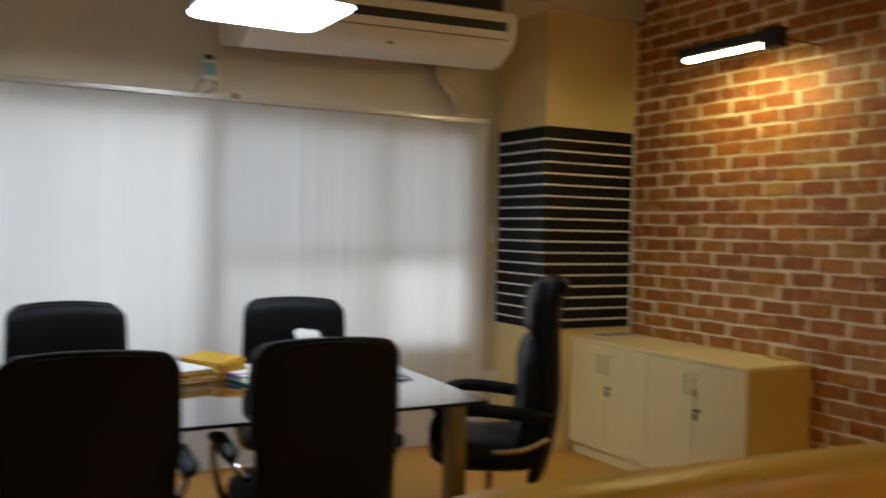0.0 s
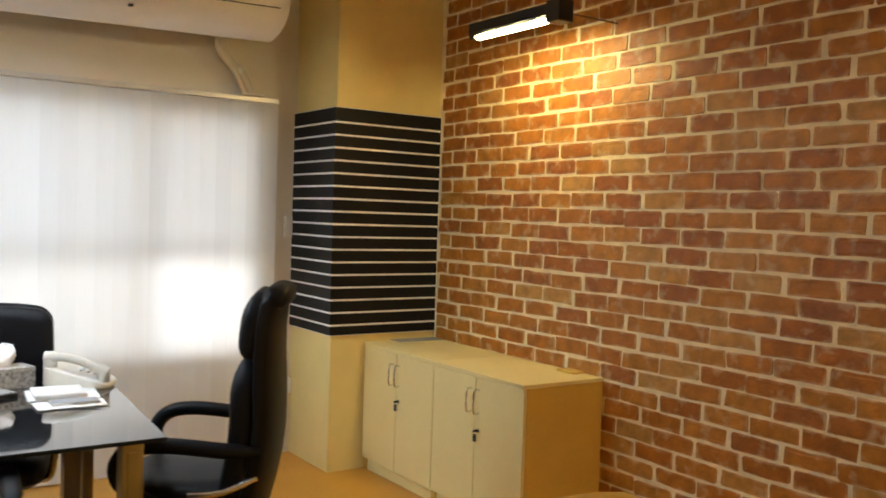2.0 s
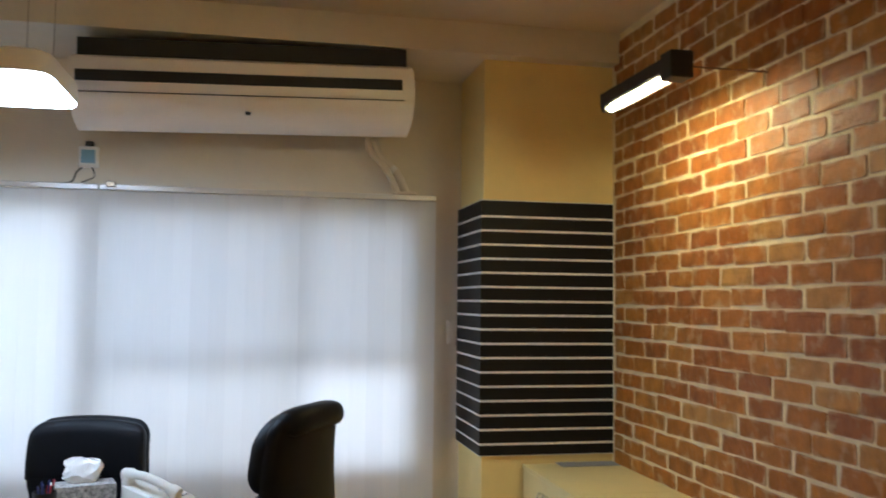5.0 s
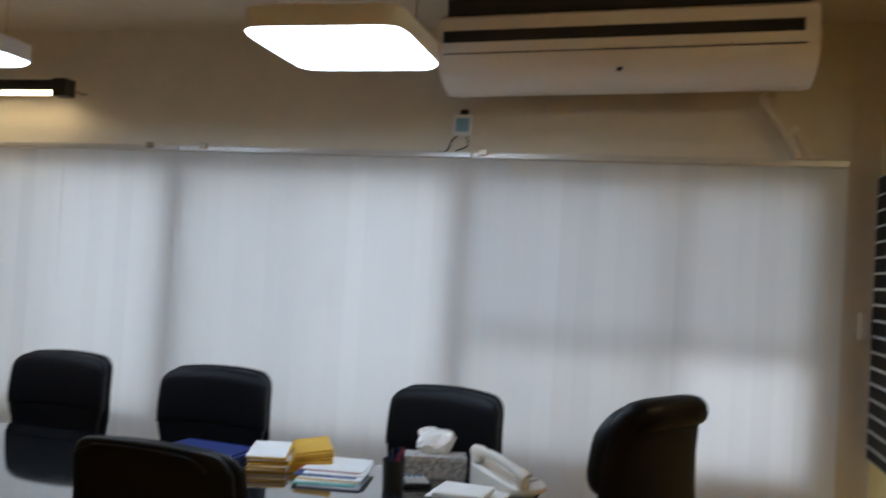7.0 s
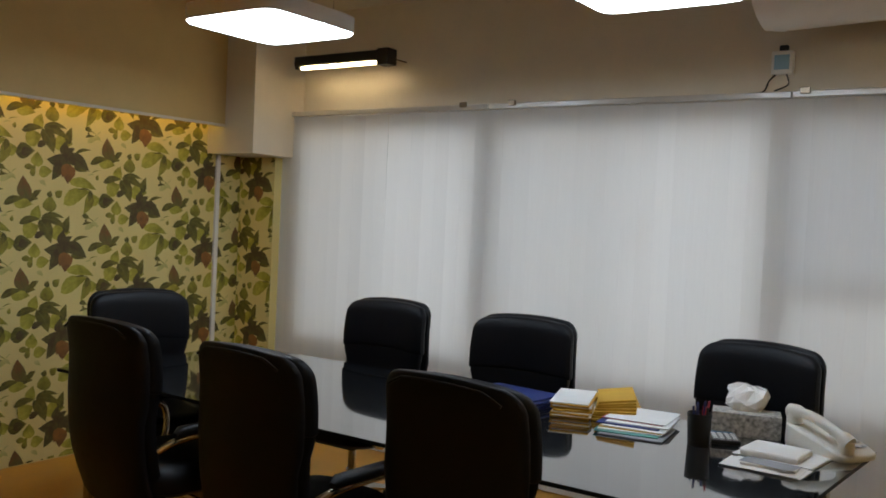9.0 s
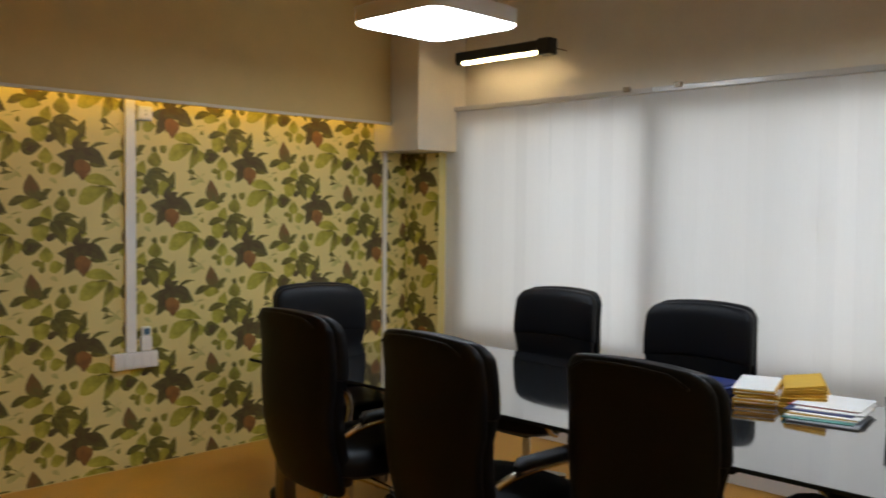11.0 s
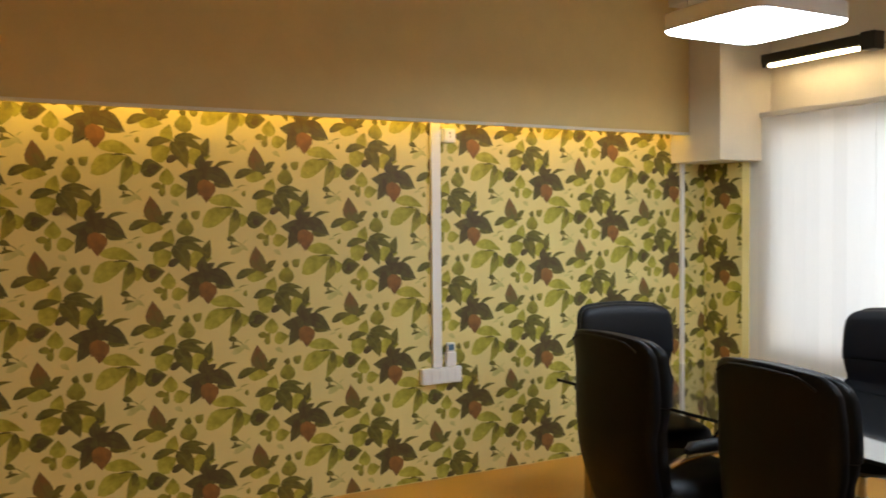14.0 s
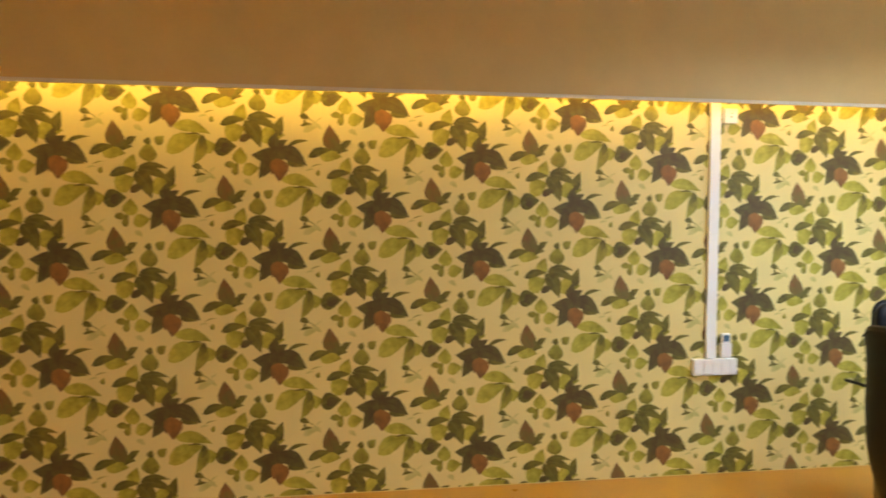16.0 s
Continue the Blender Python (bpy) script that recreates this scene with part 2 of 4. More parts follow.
def add_tube(bm, pts, r, n=10, caps=True):
    """Round bar along points."""
    pts = [Vector(p) for p in pts]
    rings = []
    up = Vector((0, 0, 1))
    for i, p in enumerate(pts):
        d = (pts[min(i + 1, len(pts) - 1)] - pts[max(i - 1, 0)]).normalized()
        a = d.cross(up)
        if a.length < 1e-3:
            a = d.cross(Vector((0, 1, 0)))
        a.normalize()
        b = a.cross(d)
        rad = r[i] if isinstance(r, (list, tuple)) else r
        rings.append([bm.verts.new(p + (a * math.cos(k / n * math.tau) + b * math.sin(k / n * math.tau)) * rad)
                      for k in range(n)])
    for p, q in zip(rings, rings[1:]):
        for k in range(n):
            bm.faces.new((p[k], p[(k + 1) % n], q[(k + 1) % n], q[k]))
    if caps:
        bm.faces.new(rings[0][::-1])
        bm.faces.new(rings[-1])
    bmesh.ops.recalc_face_normals(bm, faces=bm.faces)


def tube(pts, r, n=10):
    bm = bmesh.new()
    add_tube(bm, pts, r, n)
    return bm


def bend(points, steps=8):
    """Smooth curve through points."""
    pts = [Vector(p) for p in points]
    out = []
    for i in range(len(pts) - 1):
        p0, p1, p2, p3 = pts[max(i - 1, 0)], pts[i], pts[i + 1], pts[min(i + 2, len(pts) - 1)]
        for k in range(steps):
            t = k / steps
            out.append(0.5 * ((2 * p1) + (p2 - p0) * t + (2 * p0 - 5 * p1 + 4 * p2 - p3) * t * t
                              + (3 * p1 - p0 - 3 * p2 + p3) * t ** 3))
    return out + [pts[-1]]


def loft(sections):
    """Closed skin over rings of equal length, ends capped."""
    bm = bmesh.new()
    rings = [[bm.verts.new(p) for p in s] for s in sections]
    n = len(rings[0])
    for p, q in zip(rings, rings[1:]):
        for k in range(n):
            bm.faces.new((p[k], p[(k + 1) % n], q[(k + 1) % n], q[k]))
    bm.faces.new(rings[0][::-1])
    bm.faces.new(rings[-1])
    bmesh.ops.recalc_face_normals(bm, faces=bm.faces)
    return bm


def oval(w, d, n=20, power=3.0):
    """Superellipse in the plane, half sizes w and d."""
    out = []
    for k in range(n):
        a = k / n * math.tau
        c, s = math.cos(a), math.sin(a)
        out.append((w * math.copysign(abs(c) ** (2 / power), c), d * math.copysign(abs(s) ** (2 / power), s)))
    return out


# ---- the room ----
WX, BY, EY = -6.32, 0.53, -6.6      # flowered wall, window wall, wall behind
CEILZ, BEAMZ = 3.0, 2.84
COLX = -0.71


def slab(name, x0, x1, y0, y1, z0, z1, material, label, category, bevel=0.0):
    return tagged(obj(name, box(x0, x1, y0, y1, z0, z1, bevel), material), label, category, kind="structure")


slab("floor", WX - 0.2, 0.2, EY - 0.2, BY + 0.25, -0.1, 0.0, FLOOR, "ochre vinyl floor with a soft sheen", "floor")
slab("ceiling", WX - 0.2, 0.2, EY - 0.2, BY + 0.25, CEILZ, CEILZ + 0.1, CEIL, "plain off-white painted ceiling", "ceiling")
slab("wall_south", WX, 0, EY - 0.15, EY, 0, CEILZ, CREAM, "plain cream painted wall behind the room", "wall")
wall_east = slab("wall_east", 0.0, 0.2, EY, BY + 0.2, 0, CEILZ, MORTAR, "red brick wall with thick pale lime joints", "wall")
wall_west = slab("wall_west", WX - 0.2, WX, EY, BY + 0.2, 0, CEILZ, WALLPAPER,
                 "wall papered with green leaves and rust flower buds", "wall")

# window wall with three real openings
WINS = [(-5.84, -4.39), (-4.32, -2.735), (-2.68, -0.965)]
SILL, HEAD = 0.64, 2.06


def window_wall():
    bm = bmesh.new()
    xs = [WX] + [v for w in WINS for v in w] + [0.0]
    add_box(bm, WX, 0, BY, BY + 0.2, 0, SILL)
    add_box(bm, WX, 0, BY, BY + 0.2, HEAD, CEILZ)
    for a, b in zip(xs[::2], xs[1::2]):
        add_box(bm, a, b, BY, BY + 0.2, SILL, HEAD)
    return bm


tagged(obj("wall_north", window_wall(), WHITE), "off-white painted wall around the windows", "wall", kind="structure")
slab("beam_window", WX, 0, -0.1, BY, BEAMZ, CEILZ, WHITE, "off-white ceiling beam along the windows", "beam")


def window(i, x0, x1, split):
    w = empty("window_%d" % i, pose((x0 + x1) / 2, BY + 0.045, SILL))
    tagged(w, "aluminium sliding window behind the blinds", "window", kind="structure")
    h, hw = HEAD - SILL, (x1 - x0) / 2
    fr = 0.035
    bars = [("frame_side", (-hw, -hw + fr, -0.03, 0.03, 0, h)), ("frame_side", (hw - fr, hw, -0.03, 0.03, 0, h)),
            ("frame_rail", (-hw + fr, hw - fr, -0.03, 0.03, 0, fr)), ("frame_rail", (-hw + fr, hw - fr, -0.03, 0.03, h - fr, h))]
    if split:
        bars += [("mullion", (0.165, 0.205, -0.028, 0.028, fr, h - fr)), ("transom", (-hw + fr, 0.165, -0.026, 0.026, 0.575, 0.625)),
                 ("transom", (0.205, hw - fr, -0.026, 0.026, 0.575, 0.625))]
        panes = [(-hw + fr, 0.165, fr, 0.575, TINTED2), (-hw + fr, 0.165, 0.625, h - fr, TINTED), (0.205, hw - fr, fr, 0.575, GLASS), (0.205, hw - fr, 0.625, h - fr, TINTED)]
    else:
        panes = [(-hw + fr, -0.0005, fr, h - fr, TINTED2), (0.0005, hw - fr, fr, h - fr, CLEAR2)]
    for nm, a in bars:
        part(nm, box(*a, 0.004), ALU, w)
    for a, b, c, d, pane_mat in panes:
        part("pane", box(a, b, -0.003, 0.003, c, d), pane_mat, w)
    return w


for i, (a, b) in enumerate(WINS):
    window(i + 1, a, b, i == 2)
# the bright sky outside the row of windows
area_lamp("window_daylight", look((-3.4, BY + 0.7, 1.45), (-3.4, 0, 1.45)), 6.2, 2.1, 180, (1.0, 0.975, 0.95))

# ---- striped column ----
column = slab("column", COLX, -0.001, 0.0, BY, 0, BEAMZ, CREAM, "square cream painted column beside the brick wall", "column")
STRIPES, SZ0, SZ1 = 18, 0.794, 2.104


def stripe_panel():
    p = empty("striped_panel", pose(COLX, 0, SZ0))
    tagged(p, "black boards with thin white lines wrapped round a column", "wall panel")
    h = SZ1 - SZ0
    bm = bmesh.new()
    add_box(bm, -0.0145, 0.709, -0.0145, -0.001, 0, h)
    add_box(bm, -0.0145, -0.001, -0.001, 0.529, 0, h)
    part("backing", bm, TRIM, p, "white backing that shows as thin lines")
    gaps = [h - h * (0.066 + 0.0555 * k) for k in range(STRIPES - 1)]
    edges = [h - 0.004] + gaps + [0.004]
    for k, (up, down) in enumerate(zip(edges, edges[1:])):
        z0, z1 = down + 0.0055 * (k < STRIPES - 1), up - 0.0055 * (k > 0)
        part("board", box(-0.0165, 0.706, -0.0165, -0.0146, z0, z1, 0.0006, 1), BLACKBOARD, p)
        part("board", box(-0.0165, -0.0146, -0.0145, 0.527, z0, z1, 0.0006, 1), BLACKBOARD, p)
    return p


stripe_panel()

# ---- flowered wall: fascia, corner box, trunking ----
FASX, FASZ = -6.15, 2.032
fascia = slab("fascia", FASX - 0.015, FASX, EY, 0.075, FASZ, CEILZ, FASC, "off-white fascia hiding a warm cove light", "fascia")
slab("cove_shelf", WX, FASX - 0.015, EY, 0.075, FASZ + 0.16, FASZ + 0.18, WHITE, "off-white top of the light cove", "cove")
slab("fascia_trim", FASX, FASX + 0.006, EY, 0.075, FASZ, FASZ + 0.018, WHITE, "thin white edge along the fascia", "trim", 0.002)
colb = slab("column_papered", WX, -5.984, 0.38, BY, 0, 1.857, WALLPAPER, "column papered with green leaves and rust buds", "column")
slab("corner_box", WX, -5.885, 0.078, BY, 1.861, BEAMZ, WHITE, "off-white boxed beam end in the corner", "beam")
strip = tagged(obj("cove_light", box(FASX - 0.05, FASX - 0.025, EY + 0.1, 0.02, FASZ + 0.1, FASZ + 0.112, 0.003), STRIP),
               "warm yellow light strip hidden in the cove", "strip light")

# ---- lights ----
def panel_lamp(x, y):
    p = empty("ceiling_light", pose(x, y, 2.33))
    tagged(p, "square white pendant light panel, switched on", "ceiling light", group="square light panels")
    h = 0.292
    sec = []
    for z, s in ((0.012, h), (0.085, h), (0.095, h - 0.02)):
        sec.append([(a, b, z) for a, b in oval(s, s, 40, 9)])
    part("housing", loft(sec), WHITEPL, p, smooth=True)
    sec = [[(a, b, z) for a, b in oval(s, s, 40, 9)] for z, s in ((0.0, h - 0.012), (0.0115, h - 0.002))]
    part("diffuser", loft(sec), PANEL, p, "glowing cool white diffuser", smooth=True)
    for sx in (-0.2, 0.2):
        for sy in (-0.2, 0.2):
            part("wire", tube([(sx, sy, 0.095), (sx, sy, CEILZ - 2.335)], 0.0015, 6), STEEL, p)
    return p


panel_lamp(-2.85, -0.94)
panel_lamp(-4.65, -0.995)


def wall_lamp(m, reach, length, lit, lip=0.006):
    """Slim black bar light on one arm: local x along the wall, y out of it; the tube lies under a hooded bar."""
    p = empty("wall_lamp", m)
    tagged(p, "black bar wall light with a warm tube, switched on", "wall light", group="black bar wall lights")
    h = length / 2
    part("bar", box(-h - 0.04, h + 0.004, reach - 0.035, reach + 0.035, 0.0145, 0.07, 0.004), BLACKPL, p)
    part("tube", tube([(-h, reach, 0), (h, reach, 0)], 0.0125, 12), lit, p, "glowing warm white tube", smooth=True)
    part("hood", box(-h - 0.036, h, reach - 0.0345, reach - 0.031, -0.006, 0.014, 0.001, 1), BLACKPL, p)
    part("hood", box(-h - 0.036, h, reach + 0.031, reach + 0.0345, lip, 0.014, 0.001, 1), BLACKPL, p)
    part("driver_box", box(h + 0.005, h + 0.095, reach - 0.045, reach + 0.045, -0.022, 0.078, 0.005), BLACKPL, p)
    part("arm", tube([(h + 0.05, 0, 0.03), (h + 0.05, reach - 0.0455, 0.03)], 0.0035, 10), RUSTY, p)
    part("end_cap", box(-h - 0.036, -h - 0.001, reach - 0.03, reach + 0.03, -0.01, 0.014, 0.003), BLACKPL, p)
    return p


TURN_E = Matrix(((0, -1, 0, 0), (-1, 0, 0, 0), (0, 0, 1, 0), (0, 0, 0, 1)))
TURN_N = Matrix(((1, 0, 0, 0), (0, -1, 0, 0), (0, 0, 1, 0), (0, 0, 0, 1)))
wall_lamp(Matrix.Translation((0, -1.147, 2.413)) @ TURN_E, 0.37, 0.56, TUBE)
wall_lamp(Matrix.Translation((-5.395, BY, 2.434)) @ TURN_N, 0.2, 0.65, TUBE3)
# unseen bar lights added behind the walk to fill the room with warm light
# their lower front lip keeps direct light off the air conditioner
wall_lamp(Matrix.Translation((0, -4.3, 2.425)) @ TURN_E, 0.29, 0.6, TUBE2, -0.008)
wall_lamp(Matrix.Translation((-1.0, EY, 2.425)), 0.29, 0.6, TUBE2, -0.008)
wall_lamp(Matrix.Translation((-2.3, EY, 2.425)), 0.29, 0.6, TUBE2, -0.008)



# ---- blinds ----
def blind(x0, x1, seed):
    rng = random.Random(seed)
    b = empty("vertical_blind", pose(x0, 0.445, 0))
    tagged(b, "closed white fabric vertical blind on an aluminium rail", "blind", group="window blinds")
    w = x1 - x0
    part("rail", box(0, w - 0.004, -0.022, 0.022, 2.136, 2.167, 0.004), RAIL, b, "aluminium head rail")
    n = round(w / 0.094)
    step = w / n
    me = None
    for k in range(n):
        if me is None:
            bm = bmesh.new()
            rows = []
            for z in (0.012, 0.7, 1.4, 2.133):
                rows.append([bm.verts.new((u * (step + 0.002), 0.003 * math.cos(u * math.pi), z)) for u in (-0.5, -0.25, 0, 0.25, 0.5)])
            for p, q in zip(rows, rows[1:]):
                for i in range(4):
                    bm.faces.new((p[i], p[i + 1], q[i + 1], q[i]))
            s = part("slat", bm, BLIND, b, smooth=True)
            me = s.data
        else:
            s = new("slat", me)
            s.parent = b
        s.matrix_basis = pose((k + 0.5) * step, 0, 0, rng.uniform(-0.12, 0.12), 0, 1.4 + rng.uniform(-0.6, 0.6))
    return b


blind(-6.0, -4.33, 1)
blind(-4.33, -2.66, 2)
blind(-2.66, -0.873, 3)


# ---- cabinets ----
def bow_handle(parent, y, z):
    pts = bend([(-0.5, y, z - 0.055), (-0.53, y, z - 0.05), (-0.53, y, z + 0.05), (-0.5, y, z + 0.055)], 5)
    return part("handle", tube([(p.x + 0.005, p.y, p.z) for p in pts], 0.005, 8), CHROME, parent, "brushed steel bow handle", smooth=True)


def cabinet(y0, y1):
    c = empty("cabinet", pose(0, y1, 0))
    tagged(c, "low cream two-door office cabinet with honey side panels", "cabinet", group="low cabinets")
    w = y1 - y0
    part("body", box(-0.476, -0.004, -w + 0.019, -0.019, 0.07, 0.732, 0.001, 1), LAM, c)
    part("side_panel", box(-0.476, -0.004, -w + 0.001, -w + 0.018, 0.0, 0.732, 0.001, 1), MAPLE, c, "honey maple side panel")
    part("side_panel", box(-0.476, -0.004, -0.018, -0.001, 0.0, 0.732, 0.001, 1), MAPLE, c, "honey maple side panel")
    part("plinth", box(-0.465, -0.02, -w + 0.019, -0.019, 0.0, 0.069), LAM, c)
    part("top", box(-0.5, -0.004, -w + 0.0005, -0.0005, 0.733, 0.752, 0.002, 1), LAM, c, "cream laminate top")
    for k in range(2):
        a, b = -w + 0.002 + k * w / 2, -w - 0.002 + (k + 1) * w / 2
        d = part("door", box(-0.495, -0.477, a, b, 0.075, 0.730, 0.0015, 1), LAM, c)
        hy = b - 0.028 if k == 0 else a + 0.028
        bow_handle(d, hy, 0.615)
    lock = part("lock", tube([(-0.494, -w / 2 - 0.035, 0.475), (-0.503, -w / 2 - 0.035, 0.475)], 0.011, 14), CHROME, c, "round steel lock with keys", smooth=True)
    bm = bmesh.new()
    add_box(bm, -0.53, -0.503, -w / 2 - 0.0365, -w / 2 - 0.0335, 0.47, 0.482, 0.001, 1)
    add_box(bm, -0.524, -0.515, -w / 2 - 0.046, -w / 2 - 0.024, 0.425, 0.462, 0.003, 1)
    part("key", bm, BLACKPL, lock, "black-headed key")
    return c


cabinet(-0.745, -0.02)
cabinet(-1.48, -0.746)


# ---- air conditioner ----
def air_conditioner():
    a = empty("air_conditioner", pose(-1.905, -0.235, 2.388, 0, -1.6, 0))
    tagged(a, "ivory under-ceiling air conditioner with a dark air slot", "air conditioner")
    hw = 0.79
    prof = [(0.62, 0.305), (0.02, 0.305), (0.0, 0.29), (0.0, 0.17), (0.02, 0.12), (0.06, 0.075), (0.13, 0.035), (0.22, 0.01), (0.27, 0.005), (0.6, 0.07), (0.62, 0.1)]
    part("body", loft([[(x * k, 0.02 * (1 - s) + y, z * s + 0.01 * (1 - s)) for y, z in prof] for x, k, s in
                       ((-hw, 1, 0.94), (-hw + 0.012, 1, 1.0), (hw - 0.012, 1, 1.0), (hw, 1, 0.94))]), ACPL, a, smooth=True)
    part("air_slot", box(-hw + 0.03, hw - 0.06, -0.006, -0.001, 0.183, 0.235, 0.002, 1), BLACKPL, a, "dark air outlet slot")
    part("seam", box(-hw + 0.03, hw - 0.05, 0.006, 0.018, 0.135, 0.139), BLACKPL, a)
    # black block put in for the shade between the unit and the beam
    part("shade_block", box(-hw + 0.02, hw - 0.02, 0.1, 0.6, 0.306, 0.412, 0.004), BLACKPL, a, "black block standing in for the shade under the beam")
    part("badge", box(-0.012, 0.012, 0.06, 0.085, 0.06, 0.072, 0.002, 1), BLACKPL, a, "small dark badge")
    return a


air_conditioner()


# ---- chairs ----
def back_sections(w, z0, z1, thick, lean, radius=0.075, crown=0.02, shift=0.0, low=0.06, ref=(0.4, 1.06), wing=0.0, flare=0.0):
    """Upholstered back as rings from bottom to top: rounded corners, crowned top, gentle S along its height."""
    zs = [z0 + low * (1 - math.cos(k / 6 * math.pi / 2)) for k in range(6)]
    zs += [z0 + low + (z1 - radius - z0 - low) * k / 8 for k in range(8)]
    zs += [z1 - radius + radius * math.sin(k / 9 * math.pi / 2) for k in range(9)] + [z1 - 0.0004]
    secs = []
    for z in zs:
        u = (z - ref[0]) / (ref[1] - ref[0])
        d = max(0.0, (z - (z1 - radius)) / radius)
        sh = math.sqrt(max(0.0, 1 - d * d))
        e = max(0.0, (z0 + low - z) / low)
        sl = math.sqrt(max(0.0, 1 - e * e))
        step = min(max((u - 0.50) / 0.07, 0), 1)
        hw = w / 2 * (0.88 + 0.12 * math.sin(min(max(u, 0), 1) * math.pi * 0.62) - wing * (1 - step * step * (3 - 2 * step)) + flare * (1 - min(max(u, 0), 1))) - radius * (1 - sh) - low * 0.8 * (1 - sl)
        th = thick / 2 * max(0.12, min(0.35 + 0.65 * sh, 0.3 + 0.7 * sl))
        y = lean * u + 0.025 * math.sin(u * math.pi * 1.7) + shift
        ring = []
        for a, b in oval(hw, th, 28, 3.6):
            q = (a / (w / 2)) ** 2
            ring.append((a, y + b - 0.03 * q, z - crown * q * max(u, 0)))
        secs.append(ring)
    return secs


def chair(headrest=False):
    """Office chair, front towards -y in its own space (back at +y)."""
    c = empty("office_chair")
    top = 1.225 if headrest else 1.07
    ref = (0.4, top)
    split = 0.965 if headrest else 0.835
    wide = 0.42 if headrest else 0.49
    lift = pose(0, 0.2, 0)
    lean = 0.085 if headrest else 0.11
    wing, flare = (0.0, 0.4) if headrest else (0.06, 0.1)
    more = {"ref": ref, "wing": wing, "flare": flare}
    back = part("back_shell", loft(back_sections(wide, 0.34, top, 0.075 if headrest else 0.06, lean, 0.06, 0.02, 0.02, **more)), LEATHER, c, smooth=True)
    if headrest:
        lower = part("back_cushion", loft(back_sections(wide - 0.02, 0.40, split, 0.13, lean, 0.15, 0.0, -0.045, 0.06, **more)), LEATHER, c, smooth=True)
        pad = part("head_pad", loft(back_sections(wide - 0.03, split + 0.004, top - 0.012, 0.12, lean, 0.085, 0.03, -0.022, 0.08, **more)), LEATHER, c, smooth=True)
    else:
        lower = part("back_cushion", loft(back_sections(wide - 0.012, 0.37, split, 0.07, lean, 0.014, -0.035, -0.03, 0.06, **more)), LEATHER, c, smooth=True)
        pad = part("head_pad", loft(back_sections(wide + 0.004, split - 0.012, top - 0.008, 0.084, lean, 0.055, 0.022, -0.026, 0.012, **more)), LEATHER, c, smooth=True)
        rim = []
        for k in range(15):
            x = (k / 14 - 0.5) * (wide - 0.09)
            q = (x / (wide / 2)) ** 2
            rim.append((x, lean + 0.02 + 0.025 * math.sin(math.pi * 1.7) + 0.026 - 0.03 * q, top - 0.016 - 0.022 * q - 0.02 * max(0, abs(x) - 0.15) / 0.045))
        part("piping", tube(rim, 0.0045, 6), LEATHER, back, smooth=True)
    shells = [back, lower, pad]
    if headrest:
        secs = []
        for x, k in ((-0.19, 0.25), (-0.18, 0.7), (-0.155, 0.95), (-0.09, 1.0), (0.09, 1.0), (0.155, 0.95), (0.18, 0.7), (0.19, 0.25)):
            secs.append([(x, lean + 0.0 + a * k - 0.4 * x * x, top - 0.035 + b * k - 0.3 * x * x) for a, b in oval(0.05, 0.045, 16, 2.2)])
        shells.append(part("top_roll", loft(secs), LEATHER, c, smooth=True))
    for o in shells:
        o.matrix_basis = lift
    secs = []
    for z, s in ((0.40, 0.86), (0.42, 0.97), (0.46, 1.0), (0.49, 0.97), (0.51, 0.88), (0.515, 0.6)):
        secs.append([(a, b - 0.02, z + 0.012 * (b / 0.25) ** 2) for a, b in oval(0.26 * s, 0.26 * s, 28, 3.6)])
    part("seat", loft(secs), LEATHER, c, smooth=True)
    for s in (-1, 1):
        if headrest:
            pts = bend([(s * 0.25, 0.24, 0.64), (s * 0.29, 0.14, 0.655), (s * 0.30, -0.08, 0.675), (s * 0.295, -0.2, 0.655), (s * 0.285, -0.245, 0.58), (s * 0.27, -0.2, 0.5), (s * 0.25, -0.08, 0.44)], 6)
            arm = part("armrest", tube(pts, [0.02] * 4 + [0.029] * (len(pts) - 8) + [0.024] * 4, 12), LEATHER, c, "padded black arm loop", smooth=True)
            part("bracket", tube(bend([(s * 0.275, 0.0, 0.49), (s * 0.285, 0.12, 0.505), (s * 0.25, 0.235, 0.55)], 5), 0.011, 8), CHROME, arm, "polished metal bracket", smooth=True)
        else:
            pts = bend([(s * 0.25, 0.2, 0.60), (s * 0.285, 0.12, 0.64), (s * 0.295, -0.1, 0.65), (s * 0.295, -0.2, 0.625), (s * 0.285, -0.215, 0.53), (s * 0.265, -0.16, 0.44), (s * 0.22, -0.05, 0.395)], 6)
            arm = part("armrest", tube(pts, 0.014, 10), CHROME, c, "chrome arm hoop", smooth=True)
            part("arm_pad", loft([[(s * 0.293 + a, y, 0.672 + b + dz) for a, b in oval(0.03 * k, 0.018 * k, 14, 3)]
                                  for y, k, dz in ((0.16, 0.5, -0.012), (0.13, 1, 0), (-0.1, 1, 0.004), (-0.18, 0.9, -0.01), (-0.18, 0.4, -0.03))]),
                 LEATHER, arm, "padded black armrest", smooth=True)
    part("gas_column", tube([(0, 0, 0.1), (0, 0, 0.24), (0, 0, 0.241), (0, 0, 0.4)], [0.028, 0.028, 0.02, 0.02], 14), CHROME, c, smooth=True)
    part("mechanism", box(-0.09, 0.09, -0.11, 0.11, 0.36, 0.4, 0.01), BLACKPL, c)
    for k in range(5):
        a = k / 5 * math.tau + 0.3
        ca, sa = math.cos(a), math.sin(a)
        leg = part("base_arm", tube([(0.02 * ca, 0.02 * sa, 0.125), (0.15 * ca, 0.15 * sa, 0.115), (0.31 * ca, 0.31 * sa, 0.075)], [0.028, 0.022, 0.014], 8), CHROME, c, smooth=True)
        bm = bmesh.new()
